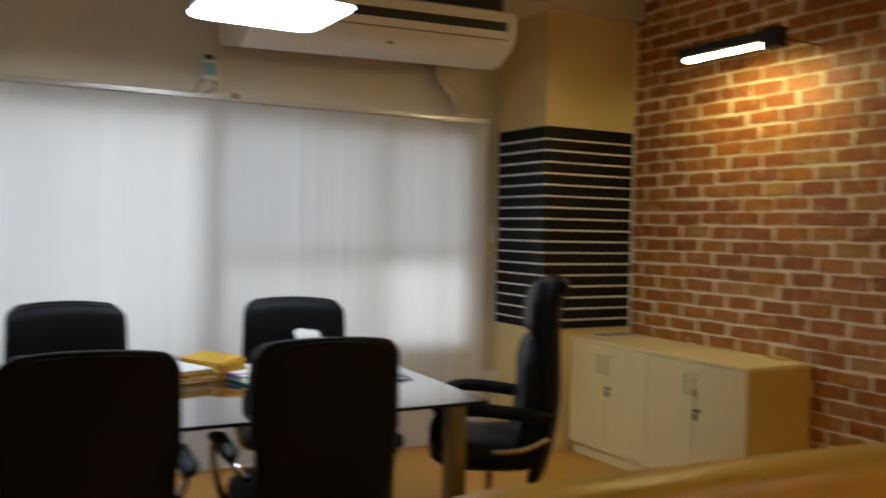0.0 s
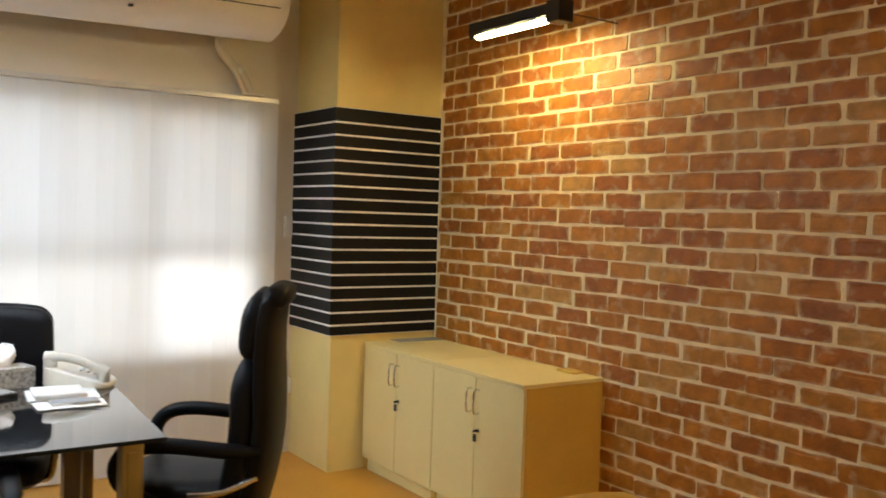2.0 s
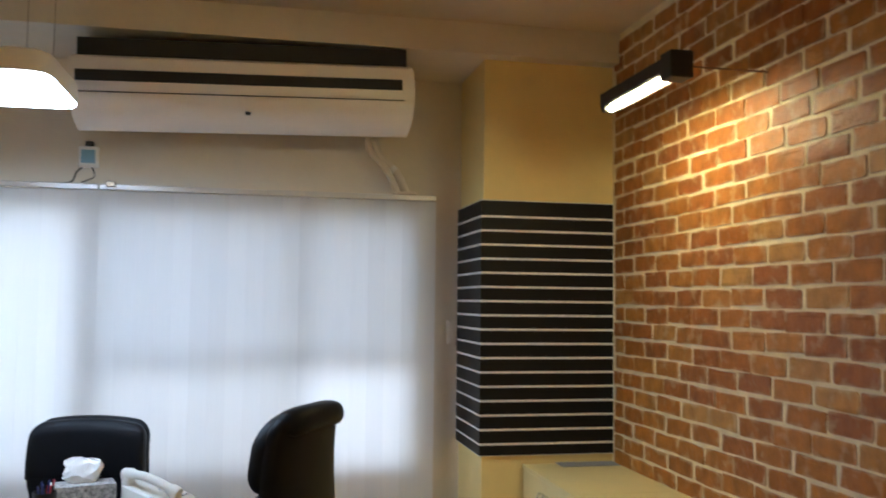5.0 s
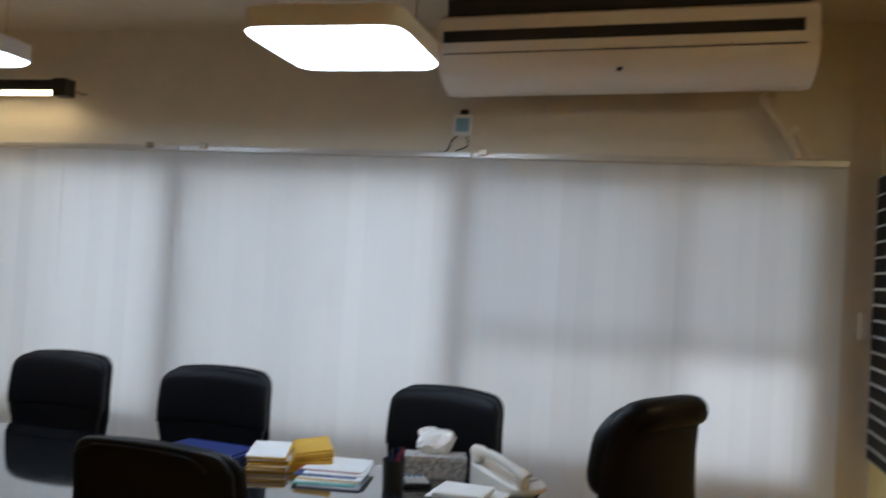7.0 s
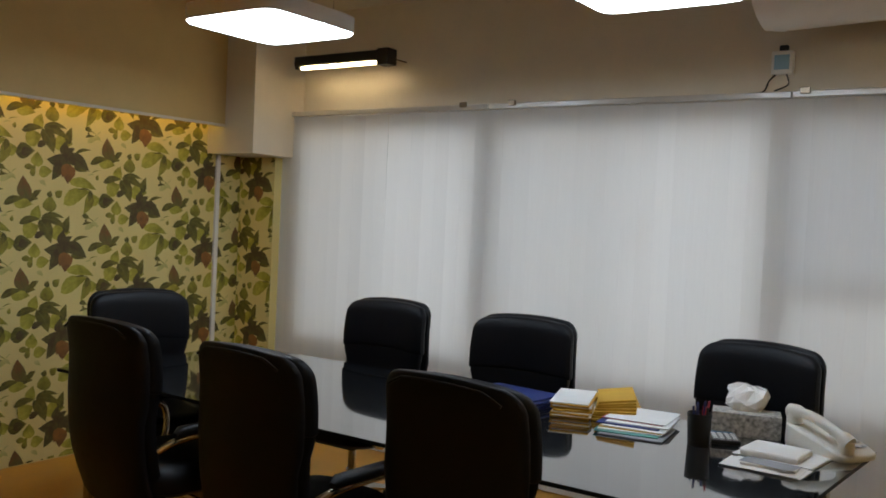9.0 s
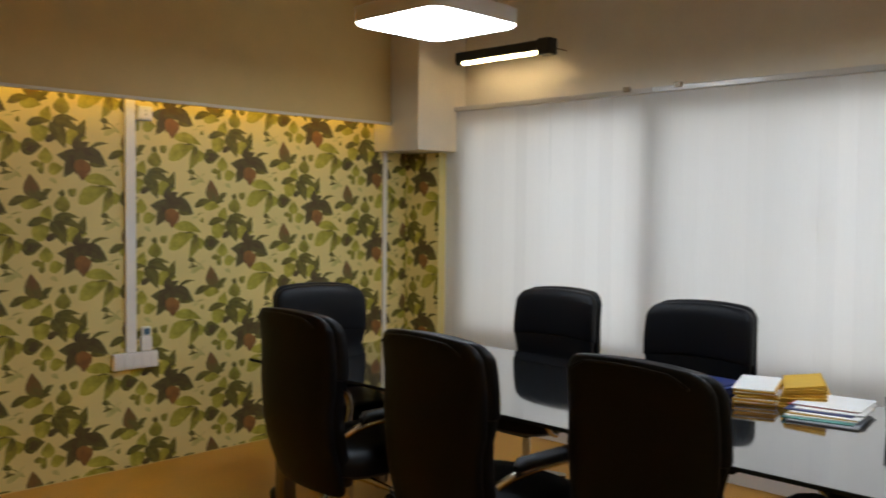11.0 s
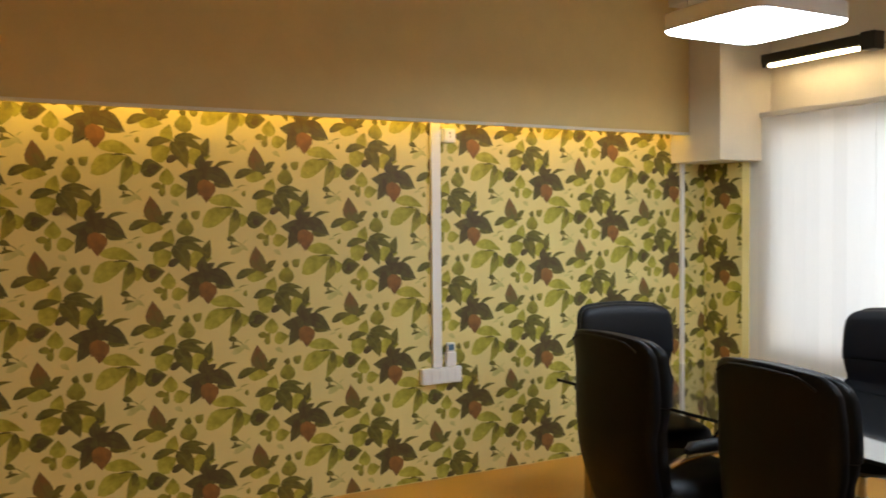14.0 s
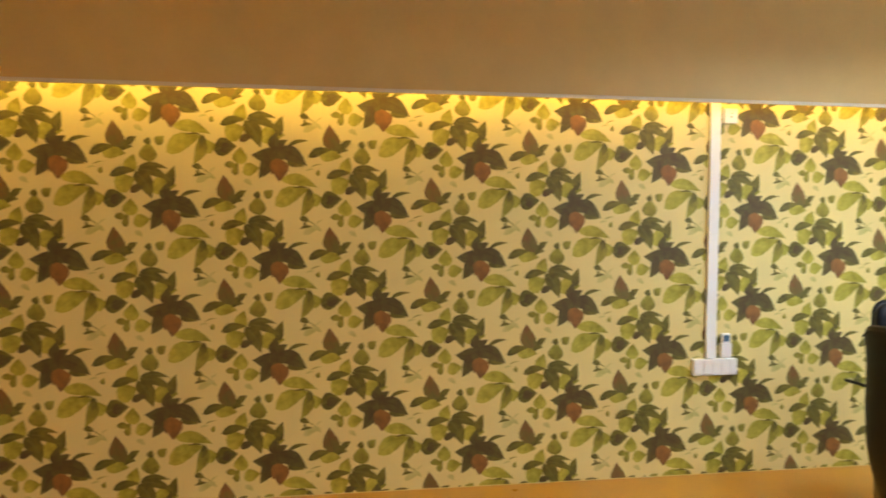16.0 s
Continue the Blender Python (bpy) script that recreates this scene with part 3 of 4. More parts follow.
        t = Vector((-sa, ca, 0))
        ctr = Vector((0.31 * ca, 0.31 * sa, 0.031))
        add_tube(bm, [ctr - t * 0.025, ctr - t * 0.005], 0.03, 14)
        add_tube(bm, [ctr + t * 0.005, ctr + t * 0.025], 0.03, 14)
        part("caster", bm, BLACKPL, leg, smooth=True)
    return c


def seat_at(top, turn, back=0.30):
    """Place of a chair whose back's top edge is centred over this point."""
    a = radians(turn)
    return pose(top[0] + back * math.sin(a), top[1] - back * math.cos(a), 0, 0, 0, turn)


conf = chair()
tagged(conf, "black leather conference chair with chrome arms, turned to the table", "chair", group="chairs round the table")
conf.matrix_basis = seat_at((-2.508, -0.345), -14)
for x, y, r in ((-3.578, -0.33, 4), (-4.408, -0.27, 0), (-2.95, -1.94, 174), (-3.69, -2.0, 175), (-4.50, -1.95, 177), (-5.43, -1.11, 76)):
    copy_thing(conf, seat_at((x, y), r))
head = chair(headrest=True)
tagged(head, "high-backed black leather executive chair with padded arms", "chair", group="chairs round the table")
head.matrix_basis = seat_at((-1.648, -1.40), -120, 0.285)


# ---- table ----
def table():
    t = empty("conference_table", pose(-3.67, -1.09, 0))
    tagged(t, "long black glass conference table on bronzed steel legs", "table")
    hx, hy = 1.56, 0.56
    bm = box(-hx, hx, -hy, hy, 0.736, 0.75, 0.0015, 1)
    for v in bm.verts:
        if v.co.x > 0:      # the end by the high-backed chair runs a little askew
            v.co.x += 0.03 if v.co.y > 0 else -0.045
    bm.normal_update()
    for f in bm.faces:
        f.material_index = 0 if f.normal.z > 0.9 else 1
    part("tabletop", bm, [DARKGLASS, GLASSEDGE], t, "glossy black glass top")
    for sx in (-1, 1):
        for sy in (-1, 1):
            part("leg", box(sx * (hx - 0.13) - 0.035, sx * (hx - 0.13) + 0.035, sy * (hy - 0.12) - 0.035, sy * (hy - 0.12) + 0.035, 0, 0.734, 0.003), STEEL, t)
        for dy in (0.16, -0.16):
            part("inner_leg", box(sx * (hx - 0.13) - 0.02, sx * (hx - 0.13) + 0.02, dy - 0.02 - 0.3 * (dy < 0), dy + 0.02 - 0.3 * (dy < 0), 0, 0.69, 0.003), STEEL, t)
        part("end_rail", box(sx * (hx - 0.13) - 0.02, sx * (hx - 0.13) + 0.02, -hy + 0.156, hy - 0.156, 0.691, 0.733, 0.003), STEEL, t)
    part("beam", box(-hx + 0.17, hx - 0.17, -0.03, 0.03, 0.692, 0.734, 0.003), BLACKPL, t)
    return t


table()


# ---- sofa ----
def sofa():
    s = empty("sofa", pose(-2.0, -2.68, 0, 0, 0, -4))
    tagged(s, "mustard leather sofa with a rolled back", "sofa")
    secs = []
    for x, k in ((-0.93, 0.3), (-0.92, 0.55), (-0.88, 0.82), (-0.78, 0.96), (-0.6, 1.0), (0, 1.02), (0.6, 1.0), (0.78, 0.96), (0.88, 0.82), (0.92, 0.55), (0.93, 0.3)):
        secs.append([(x, a * (0.5 + 0.5 * k), 0.42 + b * (0.72 + 0.28 * k)) for a, b in oval(0.15, 0.30, 28, 3.2)])
    part("backrest", loft(secs), MUSTARD, s, smooth=True)
    part("seat", box(-0.82, 0.82, 0.155, 0.75, 0.2, 0.42, 0.05, 4), MUSTARD, s, smooth=True)
    part("base", box(-0.8, 0.8, -0.1, 0.7, 0.06, 0.199, 0.02), MUSTARD, s)
    for sx in (-0.72, 0.72):
        for sy in (-0.05, 0.62):
            part("leg", tube([(sx, sy, 0), (sx, sy, 0.06)], 0.025, 12), BLACKPL, s)
    return s


sofa()


# ---- small fixtures ----
def wall_box(name, label, x, y, z, sx, sz, m, rockers=1, category="socket", finish=None):
    """Surface box: local x along the wall, local y out of it."""
    p = empty(name, Matrix.Translation((x, y, z)) @ m)
    tagged(p, label, category)
    part("plate", box(-sx / 2, sx / 2, 0, 0.035, 0, sz, 0.004), finish or WHITEPL, p)
    for k in range(rockers):
        w = sx / rockers
        part("rocker", box(-sx / 2 + k * w + 0.008, -sx / 2 + (k + 1) * w - 0.008, 0.0355, 0.039, 0.012, sz - 0.012, 0.0015, 1), finish or TRIM, p)
    return p


FACE_E = Matrix(((0, 1, 0, 0), (1, 0, 0, 0), (0, 0, 1, 0), (0, 0, 0, 1)))     # out of the flowered wall
FACE_S = Matrix(((1, 0, 0, 0), (0, -1, 0, 0), (0, 0, 1, 0), (0, 0, 0, 1)))    # out of the window wall
strip_box = wall_box("socket_strip", "white six-way switch and socket strip on the flowered wall", WX, -1.69, 0.56, 0.26, 0.09, FACE_E, 5)
sock = wall_box("wall_socket", "small white socket box high on the flowered wall", WX, -1.63, 1.94, 0.08, 0.08, FACE_E, 1)
for z in (0.03, 0.05):
    part("pin_hole", box(-0.004, 0.004, 0.0391, 0.0398, z, z + 0.007), BLACKPL, sock)
wall_box("wall_socket", "white double socket low on the window wall", -0.775, BY, 0.375, 0.12, 0.09, FACE_S, 2)
wall_box("light_switch", "ivory switch plate beside the striped column", -0.76, BY, 1.34, 0.05, 0.13, FACE_S, 1, "switch", WHITE)
trunk = tagged(obj("cable_trunking", box(WX, WX + 0.022, -1.742, -1.682, 0.652, FASZ + 0.02, 0.003), WHITEPL),
               "white plastic cable trunking up the flowered wall", "cable trunking")
tagged(obj("cable_trunking", box(WX + 0.001, WX + 0.02, 0.152, 0.184, 0.0, 1.858, 0.003), WHITEPL),
       "white plastic cable trunking in the corner of the papered column", "cable trunking")


def remote():
    p = empty("remote_holder", pose(WX + 0.001, -1.625, 0.655))
    tagged(p, "white wall holder with an air conditioner remote", "remote control")
    part("holder", box(0.0, 0.03, -0.032, 0.032, 0, 0.08, 0.004), WHITEPL, p)
    r = part("remote", box(0.004, 0.026, -0.026, 0.026, 0.0805, 0.135, 0.006), WHITEPL, p)
    part("screen", box(0.0262, 0.0275, -0.018, 0.018, 0.09, 0.125, 0.001, 1), SCREEN, r, "grey blue display")
    return p


SCREEN = mat("lcd_screen", (0.12, 0.2, 0.3), 0.2)
remote()


def control_box():
    p = empty("control_box", pose(-2.73, BY, 2.23))
    tagged(p, "small white and blue control box with loose cables above the blinds", "control box")
    part("case", box(-0.05, 0.05, -0.05, 0, 0.03, 0.14, 0.006), WHITEPL, p)
    part("label", box(-0.035, 0.035, -0.053, -0.0505, 0.05, 0.12, 0.001, 1), BLUEL, p, "pale blue face")
    part("bracket", box(-0.02, 0.02, -0.03, 0, 0.141, 0.17, 0.004), BLACKPL, p)
    part("cable", tube(bend([(-0.03, -0.03, 0.03), (-0.06, -0.03, 0.0), (-0.08, -0.04, -0.05), (-0.14, -0.05, -0.06)], 6), 0.004, 6), BLACKPL, p)
    part("cable", tube(bend([(0.02, -0.03, 0.03), (0.03, -0.03, -0.02), (-0.03, -0.04, -0.05)], 6), 0.004, 6), BLACKPL, p)
    return p


BLUEL = mat("pale_blue_plastic", (0.25, 0.45, 0.6), 0.4)
control_box()


def pipes():
    p = empty("drain_pipe", pose(0, 0, 0))
    tagged(p, "two ivory lagged pipes from the air conditioner to the window", "pipe")
    part("pipe", tube(bend([(-1.265, 0.42, 2.47), (-1.25, 0.42, 2.40), (-1.16, 0.42, 2.30), (-1.1, 0.42, 2.18)], 8), 0.017, 10), ACPL, p, smooth=True)
    part("pipe", tube(bend([(-1.225, 0.47, 2.47), (-1.19, 0.47, 2.38), (-1.10, 0.46, 2.29), (-1.045, 0.45, 2.18)], 8), 0.024, 10), ACPL, p, smooth=True)
    part("tape", tube([(-1.128, 0.463, 2.319), (-1.107, 0.461, 2.299)], 0.026, 10), WHITEPL, p, smooth=True)
    part("flange", box(-1.12, -0.99, 0.40, 0.49, 2.168, 2.182, 0.003), ACPL, p)
    return p


pipes()
for x in (-4.5, -4.17, -2.6):
    tagged(obj("rail_clip", box(x - 0.022, x + 0.022, 0.405, 0.4225, 2.15, 2.18, 0.003), STEEL), "small grey steel clip on the blind rail", "clip", group="rail clips")

# ---- on the table and cabinets ----
TZ = 0.7505
MANILA = mat("manila_yellow_card", (0.62, 0.36, 0.03), 0.7, spread=0.12)
NAVY = mat("navy_card", (0.02, 0.035, 0.16), 0.5, spread=0.1)
GREYCARD = mat("grey_card", (0.3, 0.31, 0.33), 0.6)
CREAMPL = mat("cream_plastic", (0.72, 0.69, 0.62), 0.4, spread=0.05)
PINK = mat("red_plastic", (0.4, 0.03, 0.05), 0.4)
KEYCAP = mat("grey_keys", (0.5, 0.5, 0.5), 0.5)
TISSUE = mat("white_tissue", (0.82, 0.81, 0.79), 0.9)
TEAL = mat("teal_card", (0.1, 0.3, 0.25), 0.6)
CLIPB = mat("pattern_card", (0.42, 0.41, 0.39), 0.6, spread=0.97, scale=65)


def sheet_stack(name, label, x, y, z, turn, sx, sy, layers, category, seed, jitter=0.012, slide=0.0):
    """Pile of flat pieces, each a little out of line."""
    rng = random.Random(seed)
    p = empty(name, pose(x, y, z, 0, 0, turn))
    tagged(p, label, category)
    h = 0
    for i, (nm, t, m) in enumerate(layers):
        a = rng.uniform(-4, 4)
        dx, dy = rng.uniform(-jitter, jitter), rng.uniform(-jitter, jitter) + slide * (i - len(layers) / 2)
        part(nm, box(-sx / 2, sx / 2, -sy / 2, sy / 2, h, h + t, min(t * 0.3, 0.002), 1, pose(dx, dy, 0, 0, 0, a)), m, p)
        h += t + 0.0004
    return p


sheet_stack("folder_stack", "stack of manila yellow folders with white papers inside", -3.15, -0.712, TZ, 20, 0.15, 0.30,
            [("folder", 0.009, MANILA), ("paper", 0.002, PAPERW), ("folder", 0.009, MANILA), ("paper", 0.003, PAPERW),
             ("folder", 0.009, MANILA), ("folder", 0.009, MANILA), ("paper", 0.003, PAPERW), ("folder", 0.008, MANILA), ("paper", 0.004, PAPERW)], "folders", 3, 0.006)
fan = empty("folder_stack", pose(-3.074, -0.69, TZ, 0, 0, 20))
tagged(fan, "fanned pile of thick manila folders beside the papers", "folders")
for k in range(8):
    part("folder", box(0.0, 0.17 - 0.004 * k, -0.14, 0.13, 0.0, 0.0088, 0.0015, 1,
                       pose(0.004 + 0.001 * k, 0.004 * (k % 3), 0.0092 * k + 0.0005, 0, -1.1 * k, 1.2 * k - 3)), MANILA, fan)
sheet_stack("folder_stack", "pile of navy blue folders beside the manila ones", -3.42, -0.74, TZ, -6, 0.33, 0.25,
            [("folder", 0.009, NAVY), ("folder", 0.009, NAVY), ("paper", 0.003, PAPERW), ("folder", 0.009, NAVY), ("folder", 0.008, NAVY)], "folders", 5)
sheet_stack("paper_stack", "pile of papers and coloured pamphlets with a white top sheet", -2.85, -0.785, TZ, 10, 0.23, 0.24,
            [("pad", 0.006, GREYCARD), ("pamphlet", 0.004, TEAL), ("paper", 0.003, PAPERW), ("pamphlet", 0.003, MANILA), ("paper", 0.003, PAPERW),
             ("pamphlet", 0.003, NAVY), ("paper", 0.003, PAPERW), ("pamphlet", 0.003, PINK), ("paper", 0.003, PAPERW)], "papers", 8, 0.016, 0.017)
sheet_stack("document_pad", "white papers with a grey pad on the glass", -2.32, -0.845, TZ, -6, 0.26, 0.21,
            [("paper", 0.003, PAPERW), ("paper", 0.003, PAPERW)], "papers", 11)
sheet_stack("document_pad", "white papers with a stapled booklet near the table corner", -2.325, -1.03, TZ, -3, 0.24, 0.135,
            [("paper", 0.003, PAPERW), ("paper", 0.002, PAPERW)], "papers", 13)
sheet_stack("note_pad", "thick white note pad lying on the papers", -2.338, -0.86, TZ + 0.0075, -5, 0.185, 0.17,
            [("pad", 0.016, PAPERW), ("cover", 0.002, PAPERW)], "note pad", 19, 0.004)
sheet_stack("booklet", "narrow grey stapled booklet lying on white papers", -2.315, -1.03, TZ + 0.0065, -2, 0.17, 0.075,
            [("pages", 0.009, PAPERW), ("cover", 0.001, GREYCARD)], "booklet", 23, 0.002)
sheet_stack("loose_papers", "pale grey papers lying on the cabinet top", -0.175, -0.082, 0.7525, 0, 0.31, 0.12,
            [("paper", 0.002, PAPERW), ("paper", 0.002, GREYCARD)], "papers", 17)
tagged(obj("wood_offcut", box(-0.09, -0.02, -1.36, -1.24, 0.7525, 0.764, 0.002, 1), MAPLE), "thin brown wood offcut on the cabinet top", "offcut")


def pen_cup():
    p = empty("pen_holder", pose(-2.59, -0.89, TZ))
    tagged(p, "black mesh cup full of pens", "pen holder")
    bm = bmesh.new()
    n = 20
    rings = [[bm.verts.new((r * math.cos(k / n * math.tau), r * math.sin(k / n * math.tau), z)) for k in range(n)]
             for r, z in ((0.037, 0.0), (0.042, 0.112), (0.039, 0.112), (0.034, 0.006))]
    for a, b in zip(rings, rings[1:]):
        for k in range(n):
            bm.faces.new((a[k], a[(k + 1) % n], b[(k + 1) % n], b[k]))
    bm.faces.new(rings[0][::-1])
    bm.faces.new(rings[-1])
    part("cup", bm, BLACKPL, p, smooth=True)
    rng = random.Random(4)
    for k in range(9):
        a = rng.uniform(0, math.tau)
        b = a + rng.uniform(-0.6, 0.6)
        r = rng.uniform(0.008, 0.02)
        part("pen", tube([(r * math.cos(a), r * math.sin(a), 0.01), (0.03 * math.cos(b), 0.03 * math.sin(b), rng.uniform(0.125, 0.155))], 0.004, 8),
             rng.choice((PINK, BLACKPL, NAVY, WHITEPL)), p, smooth=True)
    return p


pen_cup()


def tissue_box():
    p = empty("tissue_box", pose(-2.51, -0.60, TZ, 0, 0, 16))
    tagged(p, "black and white patterned tissue box with a tissue pulled up", "tissue box")
    part("carton", box(-0.12, 0.12, -0.06, 0.06, 0, 0.085, 0.002, 1), CLIPB, p)
    rng = random.Random(9)
    bm = bmesh.new()
    n, rows = 16, []
    for i, (r, z) in enumerate(((0.03, 0.0855), (0.05, 0.11), (0.06, 0.135), (0.045, 0.16), (0.016, 0.175))):
        rows.append([bm.verts.new((1.3 * (r + rng.uniform(-0.014, 0.014)) * math.cos(k / n * math.tau),
                                   0.7 * (r + rng.uniform(-0.014, 0.014)) * math.sin(k / n * math.tau) + 0.01 * i, z + rng.uniform(-0.012, 0.012) * (i > 0)))
                     for k in range(n)])
    for a, b in zip(rows, rows[1:]):
        for k in range(n):
            bm.faces.new((a[k], a[(k + 1) % n], b[(k + 1) % n], b[k]))
    bm.faces.new(rows[-1])
    part("tissue", bm, TISSUE, p, "crumpled white tissue")
    return p


tissue_box()


def telephone():
    p = empty("telephone", pose(-2.21, -0.655, TZ, 0, 0, 63))
    tagged(p, "cream desk telephone with its handset on the cradle", "telephone")
    sec = [[(a, b, z + 0.27 * (b + 0.135) * k) for a, b in oval(0.095 * s, 0.135 * s, 28, 5)]
           for z, s, k in ((0.0, 0.97, 0), (0.008, 1.0, 0.2), (0.014, 0.99, 1.0), (0.02, 0.93, 1.0))]
    part("body", loft(sec), CREAMPL, p, smooth=True)
    for i in range(3):
        for j in range(4):
            y = -0.085 + j * 0.028
            z = 0.0195 + 0.27 * (y + 0.142)
            part("key", box(0.0 + i * 0.026, 0.018 + i * 0.026, y - 0.008, y + 0.008, z, z + 0.006, 0.002, 1), KEYCAP, p)
    pts = bend([(-0.055, -0.12, 0.06), (-0.058, -0.05, 0.095), (-0.058, 0.04, 0.122), (-0.055, 0.125, 0.122)], 6)
    hs = part("handset", tube(pts, [0.026] * 4 + [0.018] * (len(pts) - 8) + [0.026] * 4, 12), CREAMPL, p, smooth=True)
    part("earpiece", tube([(-0.055, 0.105, 0.122), (-0.055, 0.105, 0.084)], 0.027, 12), CREAMPL, hs, smooth=True)
    part("mouthpiece", tube([(-0.055, -0.105, 0.066), (-0.055, -0.105, 0.026)], 0.026, 12), CREAMPL, hs, smooth=True)
    return p


telephone()


def calculator():
    p = empty("calculator", pose(-2.545, -0.755, TZ, 0, 0, 25))
    tagged(p, "dark desk calculator with pale keys", "calculator")
    part("body", box(-0.05, 0.05, -0.075, 0.075, 0, 0.016, 0.004), BLACKPL, p)
    part("display", box(-0.04, 0.04, 0.04, 0.065, 0.0162, 0.018, 0.001, 1), SCREEN, p)
    for i in range(4):
        for j in range(4):
            part("key", box(-0.041 + i * 0.022, -0.025 + i * 0.022, -0.066 + j * 0.025, -0.048 + j * 0.025, 0.0162, 0.021, 0.001, 1), KEYCAP, p)
    return p


calculator()


def side_table():
    p = empty("side_table", pose(-0.52, -3.25, 0))
    tagged(p, "low dark brown side table by the brick wall", "side table")
    part("top", box(-0.42, 0.42, -0.38, 0.38, 0.42, 0.45, 0.006), DARKWOOD, p)
    for sx in (-0.37, 0.37):
        for sy in (-0.33, 0.33):
            part("leg", box(sx - 0.025, sx + 0.025, sy - 0.025, sy + 0.025, 0, 0.419, 0.003), DARKWOOD, p)
    return p


DARKWOOD = mat("dark_stained_wood", (0.035, 0.014, 0.008), 0.4, spread=0.3, scale=8)
side_table()


# ---- printed leaves of the wallpaper ----
def leaf_mat(name, base, tip, rib):
    m = bpy.data.materials.new(name)
    m.use_nodes = True
    t = m.node_tree
    p = t.nodes["Principled BSDF"]
    p.inputs["Roughness"].default_value = 0.6
    uv = t.nodes.new("ShaderNodeUVMap")
    sp = t.nodes.new("ShaderNodeSeparateXYZ")
    t.links.new(uv.outputs[0], sp.inputs[0])
    geo = t.nodes.new("ShaderNodeNewGeometry")
    n = t.nodes.new("ShaderNodeTexNoise")
    n.inputs["Scale"].default_value, n.inputs["Detail"].default_value = 28, 5
    t.links.new(geo.outputs["Position"], n.inputs["Vector"])
    ad = t.nodes.new("ShaderNodeMath")
    ad.operation = "MULTIPLY_ADD"
    ad.inputs[1].default_value = 2.3
    t.links.new(n.outputs[0], ad.inputs[0])
    sub = t.nodes.new("ShaderNodeMath")
    sub.operation = "SUBTRACT"
    sub.inputs[1].default_value = 1.15
    t.links.new(sp.outputs[0], sub.inputs[0])
    t.links.new(sub.outputs[0], ad.inputs[2])
    mx = t.nodes.new("ShaderNodeMix")
    mx.data_type = "RGBA"
    mx.inputs[6].default_value, mx.inputs[7].default_value = (*base, 1), (*tip, 1)
    t.links.new(ad.outputs[0], mx.inputs[0])
    ab = t.nodes.new("ShaderNodeMath")
    ab.operation = "ABSOLUTE"
    t.links.new(sp.outputs[1], ab.inputs[0])
    mr = t.nodes.new("ShaderNodeMapRange")
    mr.inputs[1].default_value, mr.inputs[2].default_value = 0.02, 0.16
    mr.inputs[3].default_value, mr.inputs[4].default_value = 0.55, 0.0
    t.links.new(ab.outputs[0], mr.inputs[0])
    m2 = t.nodes.new("ShaderNodeMix")
    m2.data_type = "RGBA"
    m2.inputs[7].default_value = (*rib, 1)
    t.links.new(mr.outputs[0], m2.inputs[0])
    t.links.new(mx.outputs[2], m2.inputs[6])
    t.links.new(m2.outputs[2], p.inputs["Base Color"])
    return m


LEAVES = [leaf_mat("print_light_green", (0.52, 0.47, 0.06), (0.27, 0.25, 0.018), (0.38, 0.35, 0.045)),
          leaf_mat("print_mid_green", (0.20, 0.18, 0.018), (0.36, 0.33, 0.04), (0.25, 0.235, 0.03)),
          leaf_mat("print_dark_green", (0.10, 0.085, 0.012), (0.19, 0.165, 0.02), (0.19, 0.19, 0.05)),
          leaf_mat("print_brown_leaf", (0.085, 0.055, 0.018), (0.125, 0.11, 0.026), (0.065, 0.042, 0.014)),
          leaf_mat("print_rust_bud", (0.31, 0.135, 0.03), (0.18, 0.09, 0.024), (0.24, 0.10, 0.022)),
          leaf_mat("print_bronze_leaf", (0.16, 0.14, 0.03), (0.22, 0.10, 0.03), (0.13, 0.10, 0.03)),
          leaf_mat("print_pale_green", (0.62, 0.56, 0.22), (0.50, 0.47, 0.14), (0.56, 0.52, 0.19))]
REPEAT_W, REPEAT_H = 0.5185, 0.512
# the repeat in sprigs: place, length, width, angle, colour, in units of UNIT from the heart of the flower
UNIT = 0.00107
SPECKS = ((138, 167, 46, 26, -20, 2), (148, 131, 56, 14, 8, 2), (140, 150, 18, 12, 90, 2), (178, 140, 70, 4, -45, 1),
          (165, 112, 66, 30, 20, 6), (195, 125, 50, 20, -30, 6), (203, -90, 30, 20, 80, 1), (163, -78, 40, 8, 10, 6),
          (193, -58, 50, 5, 15, 1), (363, 100, 42, 22, -35, 6), (205, 155, 40, 6, 40, 6))
PALE_PAIR = ((378, 157, 74, 58, 15, 0), (288, 175, 58, 30, -15, 1), (311, 155, 46, 30, 70, 1), (315, 182, 26, 18, 60, 1))
BUD = ((-72, -245, 86, 74, 95, 1), (-77, -195, 34, 30, 80, 2), (-24, -192, 48, 40, 50, 1))
BRONZE = ((260, -15, 98, 60, 0, 0), (211, 0, 112, 38, 18, 2), (315, 15, 50, 26, 0, 2), (308, 25, 56, 34, 60, 2),
          (335, 45, 54, 30, 40, 2), (270, 73, 122, 74, 105, 5))
PAIR = ((193, -220, 60, 62, 20, 0), (113, -141, 162, 54, -12, 0), (81, -207, 168, 78, 26, 0), (128, -165, 80, 8, -4, 2),
        (141, -235, 128, 52, -108, 1), (155, -195, 60, 30, -100, 2), (263, -223, 98, 78, 12, 2), (272, -222, 62, 44, 20, 3),
        (333, -255, 76, 64, 95, 0))
